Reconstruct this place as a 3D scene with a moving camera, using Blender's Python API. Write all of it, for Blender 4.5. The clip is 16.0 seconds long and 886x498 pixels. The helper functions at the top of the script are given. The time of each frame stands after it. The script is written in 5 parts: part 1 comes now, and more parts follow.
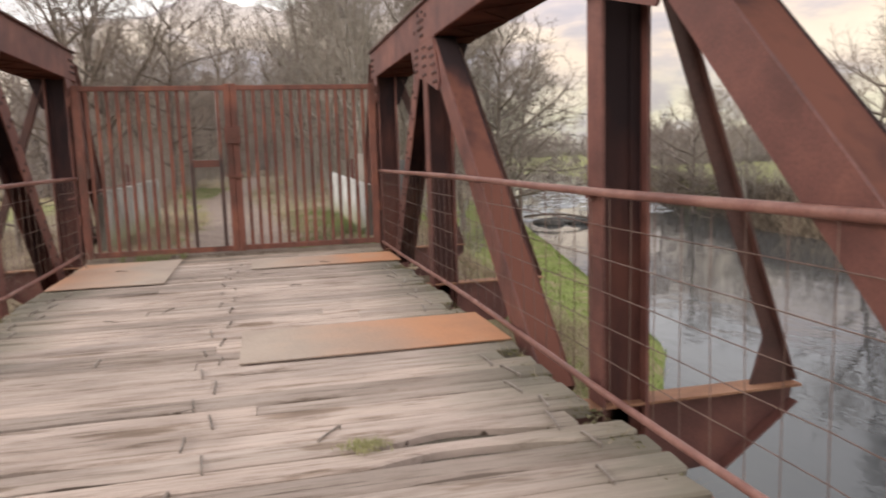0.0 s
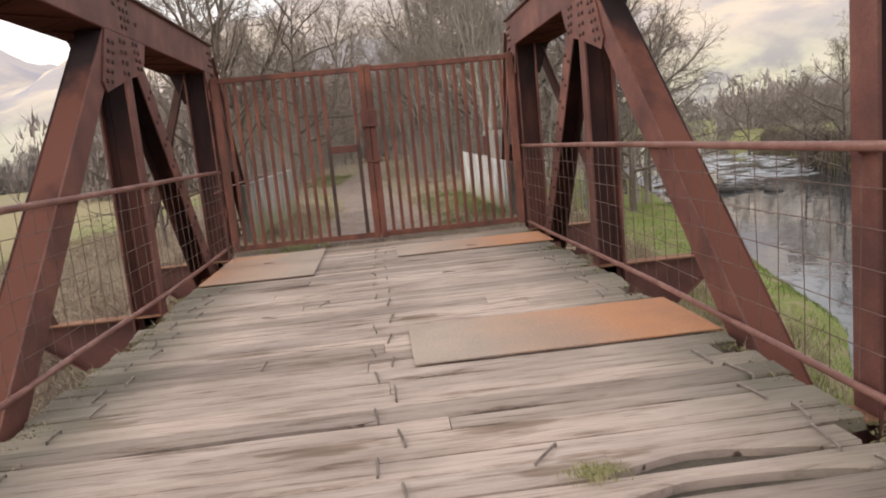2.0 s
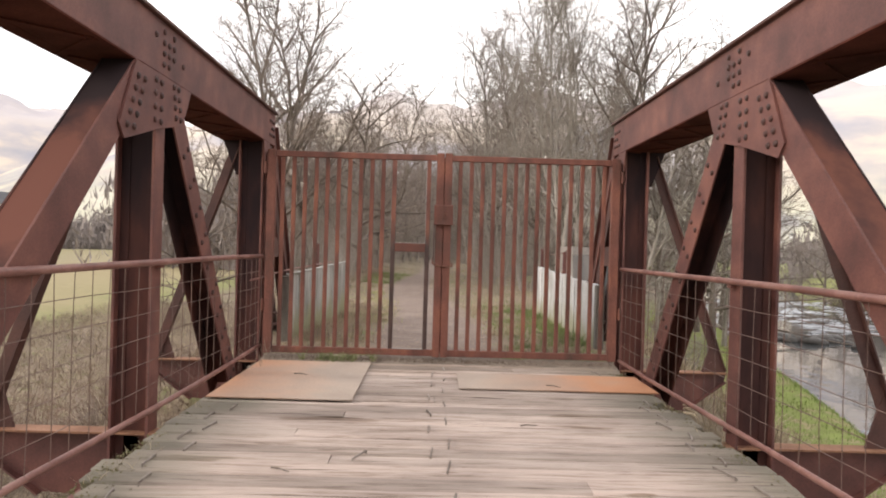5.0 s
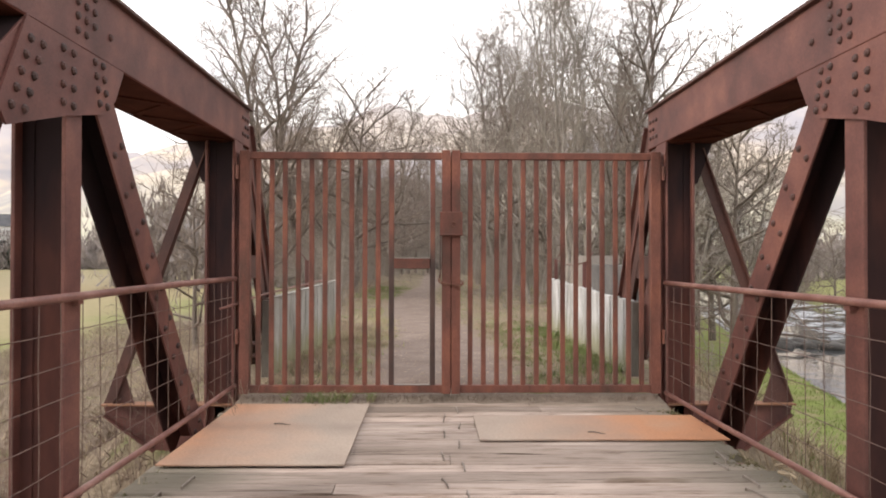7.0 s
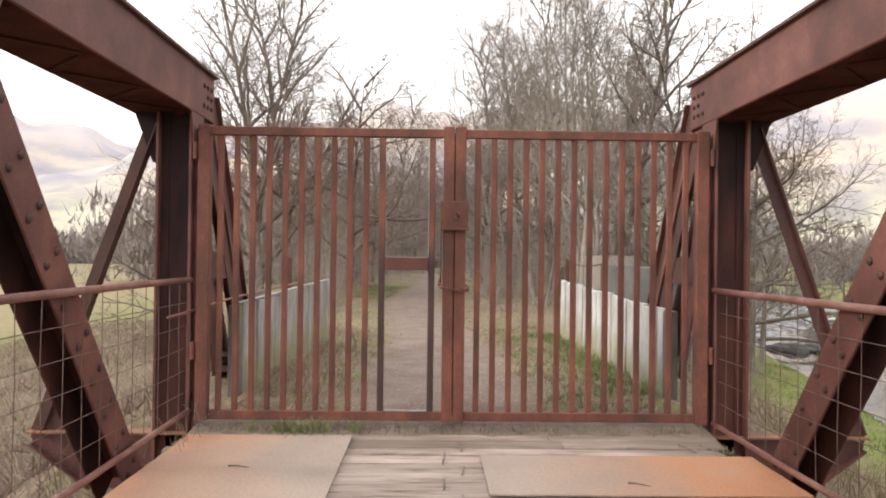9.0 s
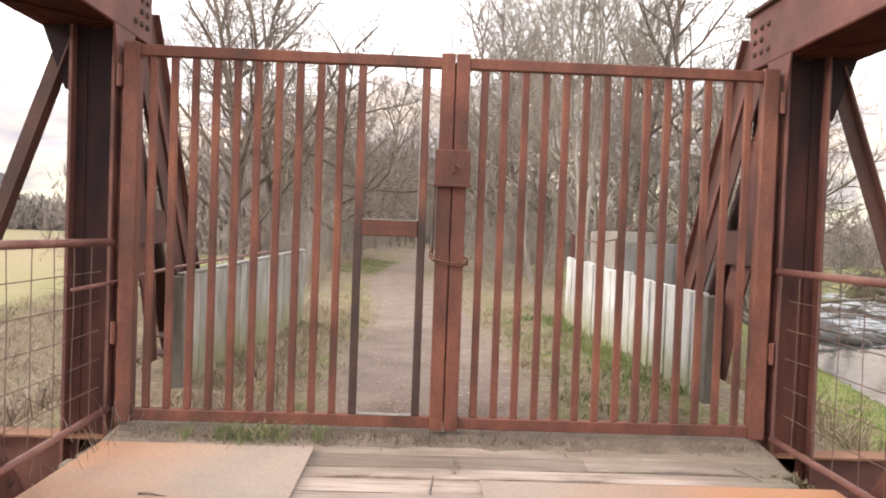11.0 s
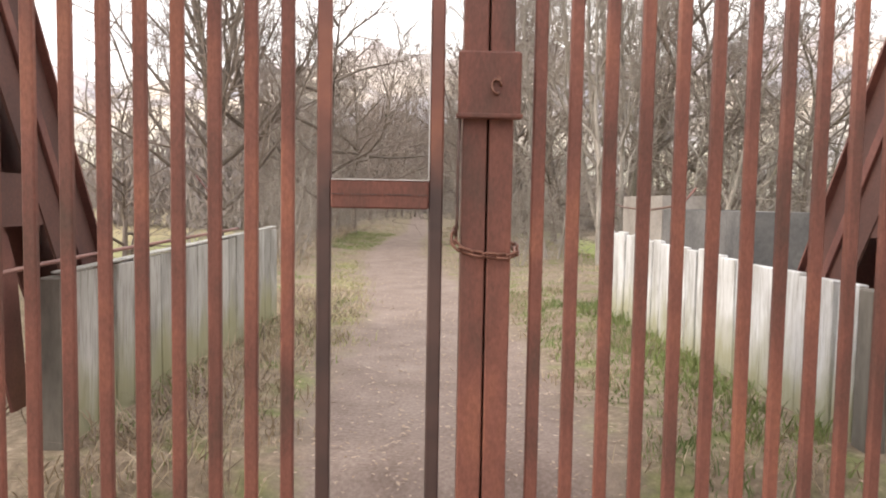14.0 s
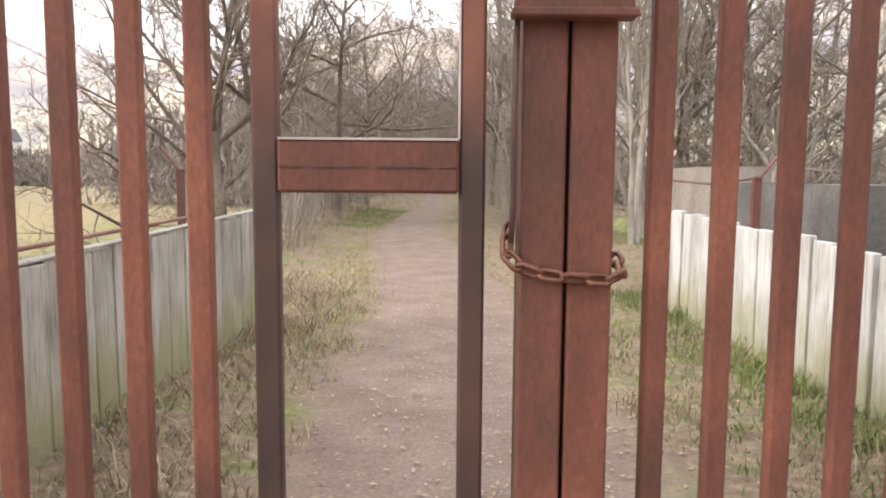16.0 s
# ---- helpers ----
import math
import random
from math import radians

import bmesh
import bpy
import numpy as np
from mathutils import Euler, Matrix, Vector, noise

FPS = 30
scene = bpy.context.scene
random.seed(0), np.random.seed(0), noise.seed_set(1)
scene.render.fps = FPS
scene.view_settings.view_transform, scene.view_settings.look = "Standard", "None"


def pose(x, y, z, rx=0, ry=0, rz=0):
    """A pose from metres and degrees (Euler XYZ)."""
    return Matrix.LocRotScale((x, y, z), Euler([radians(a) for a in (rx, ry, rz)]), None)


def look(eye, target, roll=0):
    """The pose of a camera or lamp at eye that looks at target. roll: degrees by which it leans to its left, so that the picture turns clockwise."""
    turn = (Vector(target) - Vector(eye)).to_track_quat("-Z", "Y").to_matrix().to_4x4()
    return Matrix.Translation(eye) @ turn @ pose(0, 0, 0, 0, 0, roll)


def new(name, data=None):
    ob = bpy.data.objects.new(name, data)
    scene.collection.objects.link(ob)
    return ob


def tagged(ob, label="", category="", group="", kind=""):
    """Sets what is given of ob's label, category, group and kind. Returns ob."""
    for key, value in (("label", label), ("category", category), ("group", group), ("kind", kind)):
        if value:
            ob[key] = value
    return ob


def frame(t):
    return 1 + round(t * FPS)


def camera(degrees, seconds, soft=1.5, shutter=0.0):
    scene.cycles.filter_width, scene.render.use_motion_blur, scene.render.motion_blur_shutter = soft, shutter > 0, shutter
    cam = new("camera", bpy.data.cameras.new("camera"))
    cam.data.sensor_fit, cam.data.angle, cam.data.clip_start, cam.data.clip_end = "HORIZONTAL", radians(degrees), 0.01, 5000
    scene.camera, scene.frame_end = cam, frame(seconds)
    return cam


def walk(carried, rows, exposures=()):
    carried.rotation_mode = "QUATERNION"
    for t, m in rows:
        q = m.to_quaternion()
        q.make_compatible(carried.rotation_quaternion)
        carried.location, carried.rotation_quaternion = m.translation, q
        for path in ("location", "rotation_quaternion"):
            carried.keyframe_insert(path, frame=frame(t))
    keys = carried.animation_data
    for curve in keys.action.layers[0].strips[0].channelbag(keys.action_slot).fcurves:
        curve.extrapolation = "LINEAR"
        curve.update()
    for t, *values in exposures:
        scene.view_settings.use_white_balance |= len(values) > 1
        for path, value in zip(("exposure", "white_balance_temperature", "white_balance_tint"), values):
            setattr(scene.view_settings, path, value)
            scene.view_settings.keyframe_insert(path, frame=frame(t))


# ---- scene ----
cam = camera(62.5, 16.0, 1.9, 0.2)
PATH = [
    (0, (0.379, 0.241, 1.39), (0.848, 2.168, 1.13), -1.8),
    (0.5, (0.305, 0.523, 1.372), (0.355, 2.513, 1.182), -2.4),
    (1, (0.192, 0.677, 1.353), (0.094, 2.665, 1.151), -2.6),
    (1.5, (0.07, 0.767, 1.36), (0.123, 2.744, 1.064), -3.8),
    (2, (0.058, 0.939, 1.358), (0.21, 2.911, 1.061), -5.5),
    (2.5, (0.022, 1.237, 1.367), (0.177, 3.217, 1.134), -2.5),
    (3, (-0.093, 1.476, 1.369), (0.107, 3.46, 1.219), 0.8),
    (3.5, (-0.15, 1.7, 1.378), (0.06, 3.686, 1.273), -1.3),
    (4, (-0.063, 2.009, 1.393), (0.031, 4.005, 1.313), 0.7),
    (4.5, (-0.016, 2.276, 1.394), (0.004, 4.275, 1.325), 0.4),
    (4.7, (-0.053, 2.43, 1.367), (-0.025, 4.43, 1.343), 1.7),
    (6.8, (-0.211, 4.017, 1.404), (-0.182, 6.017, 1.427), 0.2),
    (7, (-0.197, 4.096, 1.411), (-0.165, 6.095, 1.433), 0.1),
    (7.5, (-0.146, 4.471, 1.427), (-0.099, 6.47, 1.444), 1.1),
    (8, (-0.162, 4.743, 1.45), (-0.121, 6.743, 1.449), 1.4),
    (8.5, (-0.186, 5.025, 1.434), (-0.152, 7.024, 1.428), 0.3),
    (9, (-0.187, 5.381, 1.423), (-0.155, 7.381, 1.439), 0.7),
    (9.2, (-0.215, 5.488, 1.437), (-0.179, 7.487, 1.446), 1.4),
    (11.3, (-0.173, 6.929, 1.332), (-0.116, 8.928, 1.283), 2.1),
    (11.5, (-0.185, 7.095, 1.338), (-0.116, 9.094, 1.288), 0.3),
    (12, (-0.194, 7.327, 1.327), (-0.121, 9.325, 1.253), -0.1),
    (12.5, (-0.195, 7.654, 1.348), (-0.167, 9.653, 1.298), 1.9),
    (13, (-0.25, 8.009, 1.336), (-0.223, 10.007, 1.257), 2.6),
    (13.5, (-0.239, 8.334, 1.334), (-0.171, 10.33, 1.229), -0.3),
    (14, (-0.248, 8.7, 1.327), (-0.179, 10.695, 1.196), 1.0),
    (14.5, (-0.257, 9.058, 1.319), (-0.246, 11.05, 1.133), 1.0),
    (15, (-0.291, 9.333, 1.337), (-0.246, 11.323, 1.142), 0.5),
    (15.5, (-0.268, 9.648, 1.345), (-0.218, 11.639, 1.158), 0.9),
    (16, (-0.263, 9.932, 1.331), (-0.234, 11.921, 1.13), 0.4),
]
EXPOSURES = [(0.0, -0.2), (2.0, -0.33), (3.5, -0.2), (4.5, -0.03), (7.5, -0.02), (9.0, 0.04), (11.5, 0.46), (13.0, 0.42), (16.0, 0.40)]
walk(cam, [(t, look(eye, target, roll)) for t, eye, target, roll in PATH], EXPOSURES)

# ---- world, sun ----
world = bpy.data.worlds.new("world")
scene.world = world
world.use_nodes = True
wn, wl = world.node_tree.nodes, world.node_tree.links
wn.clear()
w_out = wn.new("ShaderNodeOutputWorld")
w_bg = wn.new("ShaderNodeBackground")
w_sky = wn.new("ShaderNodeTexSky")
w_sky.sky_type, w_sky.sun_disc = "NISHITA", False
w_sky.sun_elevation, w_sky.sun_rotation = radians(24), radians(-105)
w_sky.dust_density, w_sky.ozone_density = 2.0, 1.0
w_gain = wn.new("ShaderNodeVectorMath")
w_gain.operation = "SCALE"
w_gain.inputs["Scale"].default_value = 0.10
w_map = wn.new("ShaderNodeMapping")
w_map.inputs["Scale"].default_value = (1.0, 1.0, 4.0)
w_geo = wn.new("ShaderNodeTexCoord")
w_noise = wn.new("ShaderNodeTexNoise")
w_noise.inputs["Scale"].default_value = 2.2
w_noise.inputs["Detail"].default_value = 6.0
w_ramp = wn.new("ShaderNodeValToRGB")
w_ramp.color_ramp.elements[0].position, w_ramp.color_ramp.elements[0].color = 0.3, (0.80, 0.76, 0.78, 1)
w_ramp.color_ramp.elements[1].position, w_ramp.color_ramp.elements[1].color = 0.62, (1.22, 1.16, 1.12, 1)
w_mix = wn.new("ShaderNodeMix")
w_mix.data_type = "RGBA"
w_mix.inputs["Factor"].default_value = 0.86
wl.new(w_geo.outputs["Generated"], w_map.inputs["Vector"])
wl.new(w_map.outputs["Vector"], w_noise.inputs["Vector"])
wl.new(w_noise.outputs["Fac"], w_ramp.inputs["Fac"])
wl.new(w_sky.outputs["Color"], w_gain.inputs[0])
wl.new(w_gain.outputs["Vector"], w_mix.inputs["A"])
wl.new(w_ramp.outputs["Color"], w_mix.inputs["B"])
wl.new(w_mix.outputs["Result"], w_bg.inputs["Color"])
wl.new(w_bg.outputs["Background"], w_out.inputs["Surface"])
w_bg.inputs["Strength"].default_value = 1.75

sun = new("sun", bpy.data.lights.new("sun", "SUN"))
sun.data.energy, sun.data.angle, sun.data.color = 1.7, radians(14), (1.0, 0.88, 0.76)
sun.matrix_world = look((-60, -16, 28), (0, 0, 0))


# ---- materials ----
def nodes_of(name):
    m = bpy.data.materials.new(name)
    m.use_nodes = True
    return m, m.node_tree.nodes, m.node_tree.links, m.node_tree.nodes["Principled BSDF"]


def noise_node(n, l, scale, detail=5.0, stretch=None, object_space=False, rough=0.55):
    tc = n.new("ShaderNodeTexCoord")
    mp = n.new("ShaderNodeMapping")
    if stretch:
        mp.inputs["Scale"].default_value = stretch
    tx = n.new("ShaderNodeTexNoise")
    tx.inputs["Scale"].default_value, tx.inputs["Detail"].default_value, tx.inputs["Roughness"].default_value = scale, detail, rough
    if object_space:
        l.new(tc.outputs["Object"], mp.inputs["Vector"])
    else:
        geo = n.new("ShaderNodeNewGeometry")
        l.new(geo.outputs["Position"], mp.inputs["Vector"])
    l.new(mp.outputs["Vector"], tx.inputs["Vector"])
    return tx


def ramp_node(n, l, src, stops):
    r = n.new("ShaderNodeValToRGB")
    while len(r.color_ramp.elements) < len(stops):
        r.color_ramp.elements.new(0.5)
    for e, (p, c) in zip(r.color_ramp.elements, stops):
        e.position, e.color = p, (*c, 1)
    l.new(src, r.inputs["Fac"])
    return r


def mix_node(n, l, fac, a, b, blend="MIX"):
    m = n.new("ShaderNodeMix")
    m.data_type, m.blend_type = "RGBA", blend
    for key, v in (("Factor", fac), ("A", a), ("B", b)):
        if isinstance(v, (int, float)):
            m.inputs[key].default_value = v
        elif isinstance(v, tuple):
            m.inputs[key].default_value = (*v, 1)
        else:
            l.new(v, m.inputs[key])
    return m.outputs["Result"]


def surface(name, stops, scale, fine=None, fine_scale=60.0, rough=0.75, bump=0.3, bump_dist=0.004, stretch=None, fine_stretch=None,
            metal=0.0, vary=0.0, object_space=False, spec=0.5):
    """A two-scale surface: broad colour patches from stops, a fine grain over them, and fine relief."""
    m, n, l, b = nodes_of(name)
    big = noise_node(n, l, scale, 6.0, stretch, object_space)
    col = ramp_node(n, l, big.outputs["Fac"], stops).outputs["Color"]
    small = noise_node(n, l, fine_scale, 4.0, fine_stretch or stretch, object_space, 0.65)
    if fine:
        grain = ramp_node(n, l, small.outputs["Fac"], fine).outputs["Color"]
        col = mix_node(n, l, 1.0, col, grain, "MULTIPLY")
    if vary:
        info = n.new("ShaderNodeObjectInfo")
        shade = ramp_node(n, l, info.outputs["Random"], [(0.0, (1 - vary, 1 - vary, 1 - vary)), (1.0, (1 + vary * 0.4, 1 + vary * 0.4, 1 + vary * 0.4))])
        col = mix_node(n, l, 1.0, col, shade.outputs["Color"], "MULTIPLY")
    l.new(col, b.inputs["Base Color"])
    b.inputs["Roughness"].default_value, b.inputs["Metallic"].default_value = rough, metal
    b.inputs["Specular IOR Level"].default_value = spec
    bp = n.new("ShaderNodeBump")
    bp.inputs["Strength"].default_value, bp.inputs["Distance"].default_value = bump, bump_dist
    l.new(small.outputs["Fac"], bp.inputs["Height"])
    l.new(bp.outputs["Normal"], b.inputs["Normal"])
    return m


GREY = [(0.25, (0.72, 0.72, 0.72)), (0.7, (1.12, 1.12, 1.12))]
M_STEEL = surface("oxide_red_steel", [(0.28, (0.080, 0.031, 0.027)), (0.5, (0.140, 0.054, 0.045)), (0.72, (0.220, 0.090, 0.067))], 2.6, GREY, 70, 0.62, 0.25, 0.003)
M_GATE = surface("rusted_gate_steel", [(0.28, (0.095, 0.052, 0.040)), (0.42, (0.150, 0.062, 0.047)), (0.55, (0.205, 0.080, 0.058)), (0.74, (0.285, 0.112, 0.070))], 3.0, GREY, 60, 0.6, 0.3, 0.003, (1.6, 1.6, 0.7), spec=0.35)
M_STRUT = surface("dark_red_steel", [(0.3, (0.06, 0.028, 0.025)), (0.7, (0.13, 0.055, 0.042))], 2.2, GREY, 60, 0.65, 0.2, 0.002)
# paler than the posts: wear and the light from above, both in the colour
M_RAIL = surface("worn_lit_red_tube", [(0.3, (0.15, 0.064, 0.052)), (0.5, (0.22, 0.10, 0.082)), (0.7, (0.31, 0.165, 0.135))], 4.0, GREY, 60, 0.5, 0.2, 0.002)
# dry rust made paler and more orange: sunlight on the flanges, in colour
M_FLANGE = surface("sunlit_dry_rust", [(0.3, (0.22, 0.10, 0.055)), (0.7, (0.38, 0.20, 0.12))], 3.0, GREY, 60, 0.8, 0.2, 0.002)
M_RIVET = surface("rivet_steel", [(0.3, (0.035, 0.018, 0.016)), (0.7, (0.095, 0.038, 0.030))], 9.0, GREY, 80, 0.6)
M_WORN = surface("rubbed_dark_steel", [(0.3, (0.055, 0.032, 0.028)), (0.7, (0.13, 0.065, 0.05))], 5.0, GREY, 80, 0.42, 0.15, 0.002)
M_WIRE = surface("rusty_wire", [(0.3, (0.09, 0.052, 0.042)), (0.7, (0.20, 0.125, 0.10))], 8.0, GREY, 90, 0.6)
M_CHAIN = surface("rusty_chain_steel", [(0.3, (0.12, 0.05, 0.035)), (0.7, (0.27, 0.13, 0.09))], 40.0, GREY, 200, 0.42, 0.2, 0.001, metal=0.45)
# pale colour for the sky's reflection along the wicket's bevels
M_GLINT = surface("sky_glint", [(0.3, (0.45, 0.42, 0.40)), (0.7, (0.62, 0.60, 0.58))], 12.0, None, 90, 0.35, 0.0, metal=0.6)
M_STAPLE = surface("bare_wire_steel", [(0.3, (0.17, 0.14, 0.12)), (0.7, (0.36, 0.31, 0.275))], 12.0, GREY, 90, 0.45, metal=0.4)
# darker copy of the red steel: the chord undersides' shade is in the colour
M_SOFFIT = surface("shaded_red_underside", [(0.3, (0.05, 0.018, 0.014)), (0.7, (0.12, 0.042, 0.03))], 2.2, GREY, 60, 0.95, 0.2, 0.002, spec=0.05)


def plate_rust():
    """Orange rust, trodden to grey-beige dust along the line that is walked."""
    m, n, l, b = nodes_of("rusted_plate")
    tx = noise_node(n, l, 1.4, 6.0)
    rust = ramp_node(n, l, tx.outputs["Fac"], [(0.3, (0.40, 0.20, 0.115)), (0.55, (0.50, 0.24, 0.125)), (0.75, (0.46, 0.27, 0.17))]).outputs["Color"]
    dust = ramp_node(n, l, tx.outputs["Fac"], [(0.3, (0.36, 0.29, 0.24)), (0.7, (0.47, 0.385, 0.32))]).outputs["Color"]
    geo = n.new("ShaderNodeNewGeometry")
    sep = n.new("ShaderNodeSeparateXYZ")
    l.new(geo.outputs["Position"], sep.inputs["Vector"])
    ab = n.new("ShaderNodeMath")
    ab.operation = "ABSOLUTE"
    shift = n.new("ShaderNodeMath")
    shift.operation = "ADD"
    l.new(sep.outputs["X"], shift.inputs[0])
    shift.inputs[1].default_value = 0.3
    l.new(shift.outputs[0], ab.inputs[0])
    wob = n.new("ShaderNodeMath")
    wob.operation = "MULTIPLY_ADD"
    l.new(tx.outputs["Fac"], wob.inputs[0])
    wob.inputs[1].default_value = 1.3
    l.new(ab.outputs[0], wob.inputs[2])
    mr = n.new("ShaderNodeMapRange")
    l.new(wob.outputs[0], mr.inputs["Value"])
    mr.inputs["From Min"].default_value, mr.inputs["From Max"].default_value = 1.45, 2.65
    col = mix_node(n, l, mr.outputs[0], dust, rust)
    fine = noise_node(n, l, 50, 4.0)
    col = mix_node(n, l, 0.6, col, ramp_node(n, l, fine.outputs["Fac"], GREY).outputs["Color"], "MULTIPLY")
    l.new(col, b.inputs["Base Color"])
    b.inputs["Roughness"].default_value = 0.8
    bp = n.new("ShaderNodeBump")
    bp.inputs["Strength"].default_value, bp.inputs["Distance"].default_value = 0.3, 0.002
    l.new(fine.outputs["Fac"], bp.inputs["Height"])
    l.new(bp.outputs["Normal"], b.inputs["Normal"])
    return m


M_RUST = plate_rust()


def worn_bar():
    """Gate paint that long rubbing has turned dark and smooth up to chest height."""
    m, n, l, b = nodes_of("gate_bar_rubbed_dark")
    tx = noise_node(n, l, 3.5, 5.0)
    red = ramp_node(n, l, tx.outputs["Fac"], [(0.3, (0.135, 0.052, 0.038)), (0.52, (0.21, 0.080, 0.055)), (0.74, (0.30, 0.118, 0.070))]).outputs["Color"]
    dark = ramp_node(n, l, tx.outputs["Fac"], [(0.3, (0.04, 0.026, 0.024)), (0.7, (0.095, 0.052, 0.043))]).outputs["Color"]
    geo = n.new("ShaderNodeNewGeometry")
    sep = n.new("ShaderNodeSeparateXYZ")
    l.new(geo.outputs["Position"], sep.inputs["Vector"])
    q = n.new("ShaderNodeMath")
    q.operation = "MULTIPLY_ADD"
    l.new(tx.outputs["Fac"], q.inputs[0])
    q.inputs[1].default_value = 0.25
    l.new(sep.outputs["Z"], q.inputs[2])
    mr = n.new("ShaderNodeMapRange")
    l.new(q.outputs[0], mr.inputs["Value"])
    mr.inputs["From Min"].default_value, mr.inputs["From Max"].default_value = 1.48, 1.80
    l.new(mix_node(n, l, mr.outputs[0], dark, red), b.inputs["Base Color"])
    b.inputs["Roughness"].default_value = 0.5
    return m


M_WORNBAR = worn_bar()


def shaded_charcoal(name, low, high, swing, rust):
    """Charcoal broken by rust patches low down; recess and chord shade in its colour."""
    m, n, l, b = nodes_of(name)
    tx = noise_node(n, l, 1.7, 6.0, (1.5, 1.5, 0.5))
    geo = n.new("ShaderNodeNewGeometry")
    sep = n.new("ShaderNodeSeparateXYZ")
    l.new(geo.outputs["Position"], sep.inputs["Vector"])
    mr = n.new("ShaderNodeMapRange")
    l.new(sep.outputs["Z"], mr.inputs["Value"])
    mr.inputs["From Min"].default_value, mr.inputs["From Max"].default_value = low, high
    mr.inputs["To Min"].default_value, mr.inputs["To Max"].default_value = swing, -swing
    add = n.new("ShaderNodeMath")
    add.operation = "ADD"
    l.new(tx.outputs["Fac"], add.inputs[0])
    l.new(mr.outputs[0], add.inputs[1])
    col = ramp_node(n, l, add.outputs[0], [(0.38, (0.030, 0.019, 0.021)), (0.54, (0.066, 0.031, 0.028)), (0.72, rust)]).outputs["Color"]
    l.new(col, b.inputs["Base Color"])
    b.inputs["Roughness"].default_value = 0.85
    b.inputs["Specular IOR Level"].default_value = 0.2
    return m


M_DARK = shaded_charcoal("charcoal_with_recess_shade", 0.0, 2.4, 0.15, (0.13, 0.052, 0.040))
# M_HEAD darkens just below the chord: stain and chord shade in one colour
M_HEAD = shaded_charcoal("charcoal_with_chord_shade", 1.85, 2.35, 0.26, (0.155, 0.062, 0.045))


def deck_wood():
    """Bleached planks: long fine cracks along the grain, a few dark damp stains, plank-to-plank difference."""
    m, n, l, b = nodes_of("weathered_deck_timber")
    info = n.new("ShaderNodeObjectInfo")
    broad = noise_node(n, l, 1.3, 5.0, (0.6, 1.6, 1.0))
    col = ramp_node(n, l, broad.outputs["Fac"], [(0.28, (0.33, 0.272, 0.238)), (0.5, (0.47, 0.392, 0.347)), (0.72, (0.60, 0.51, 0.455))]).outputs["Color"]
    grain = noise_node(n, l, 6.0, 8.0, (0.5, 13.0, 5.0), rough=0.72)
    g = ramp_node(n, l, grain.outputs["Fac"], [(0.30, (0.58, 0.55, 0.52)), (0.45, (0.93, 0.92, 0.91)), (0.7, (1.10, 1.09, 1.08))]).outputs["Color"]
    col = mix_node(n, l, 0.9, col, g, "MULTIPLY")
    crack = noise_node(n, l, 2.0, 3.0, (0.42, 16.0, 4.0), rough=0.5)
    c = ramp_node(n, l, crack.outputs["Fac"], [(0.300, (0.20, 0.17, 0.15)), (0.345, (1, 1, 1))]).outputs["Color"]
    col = mix_node(n, l, 0.95, col, c, "MULTIPLY")
    stain = noise_node(n, l, 1.7, 4.0, (0.45, 2.2, 1.0))
    s = ramp_node(n, l, stain.outputs["Fac"], [(0.61, (1, 1, 1)), (0.64, (0.62, 0.57, 0.51)), (0.72, (0.45, 0.40, 0.35))]).outputs["Color"]
    col = mix_node(n, l, 0.9, col, s, "MULTIPLY")
    # dirt trodden into the soft grain: long ragged streaks
    streak = noise_node(n, l, 3.1, 8.0, (0.42, 5.5, 1.0), rough=0.74)
    d = ramp_node(n, l, streak.outputs["Fac"], [(0.35, (0.38, 0.34, 0.30)), (0.42, (0.76, 0.73, 0.70)), (0.50, (1.0, 1.0, 1.0)), (0.68, (1.10, 1.09, 1.08))]).outputs["Color"]
    col = mix_node(n, l, 0.9, col, d, "MULTIPLY")
    # grey-green algae along both ends of the planks, where nobody treads
    geo = n.new("ShaderNodeNewGeometry")
    sep = n.new("ShaderNodeSeparateXYZ")
    l.new(geo.outputs["Position"], sep.inputs["Vector"])
    ab = n.new("ShaderNodeMath")
    ab.operation = "ABSOLUTE"
    l.new(sep.outputs["X"], ab.inputs[0])
    wob = n.new("ShaderNodeMath")
    wob.operation = "MULTIPLY_ADD"
    l.new(broad.outputs["Fac"], wob.inputs[0])
    wob.inputs[1].default_value = 1.4
    l.new(ab.outputs[0], wob.inputs[2])
    mr = n.new("ShaderNodeMapRange")
    l.new(wob.outputs[0], mr.inputs["Value"])
    mr.inputs["From Min"].default_value, mr.inputs["From Max"].default_value = 2.0, 2.6
    mr.inputs["To Max"].default_value = 0.88
    col = mix_node(n, l, mr.outputs[0], col, mix_node(n, l, 1.0, (0.185, 0.172, 0.135), g, "MULTIPLY"))
    dust = n.new("ShaderNodeMath")
    dust.operation = "MULTIPLY_ADD"
    l.new(stain.outputs["Fac"], dust.inputs[0])
    dust.inputs[1].default_value = 3.0
    l.new(sep.outputs["Y"], dust.inputs[2])
    md = n.new("ShaderNodeMapRange")
    l.new(dust.outputs[0], md.inputs["Value"])
    md.inputs["From Min"].default_value, md.inputs["From Max"].default_value = 11.9, 12.7
    md.inputs["To Max"].default_value = 0.85
    col = mix_node(n, l, md.outputs[0], col, mix_node(n, l, 1.0, (0.25, 0.205, 0.165), g, "MULTIPLY"))
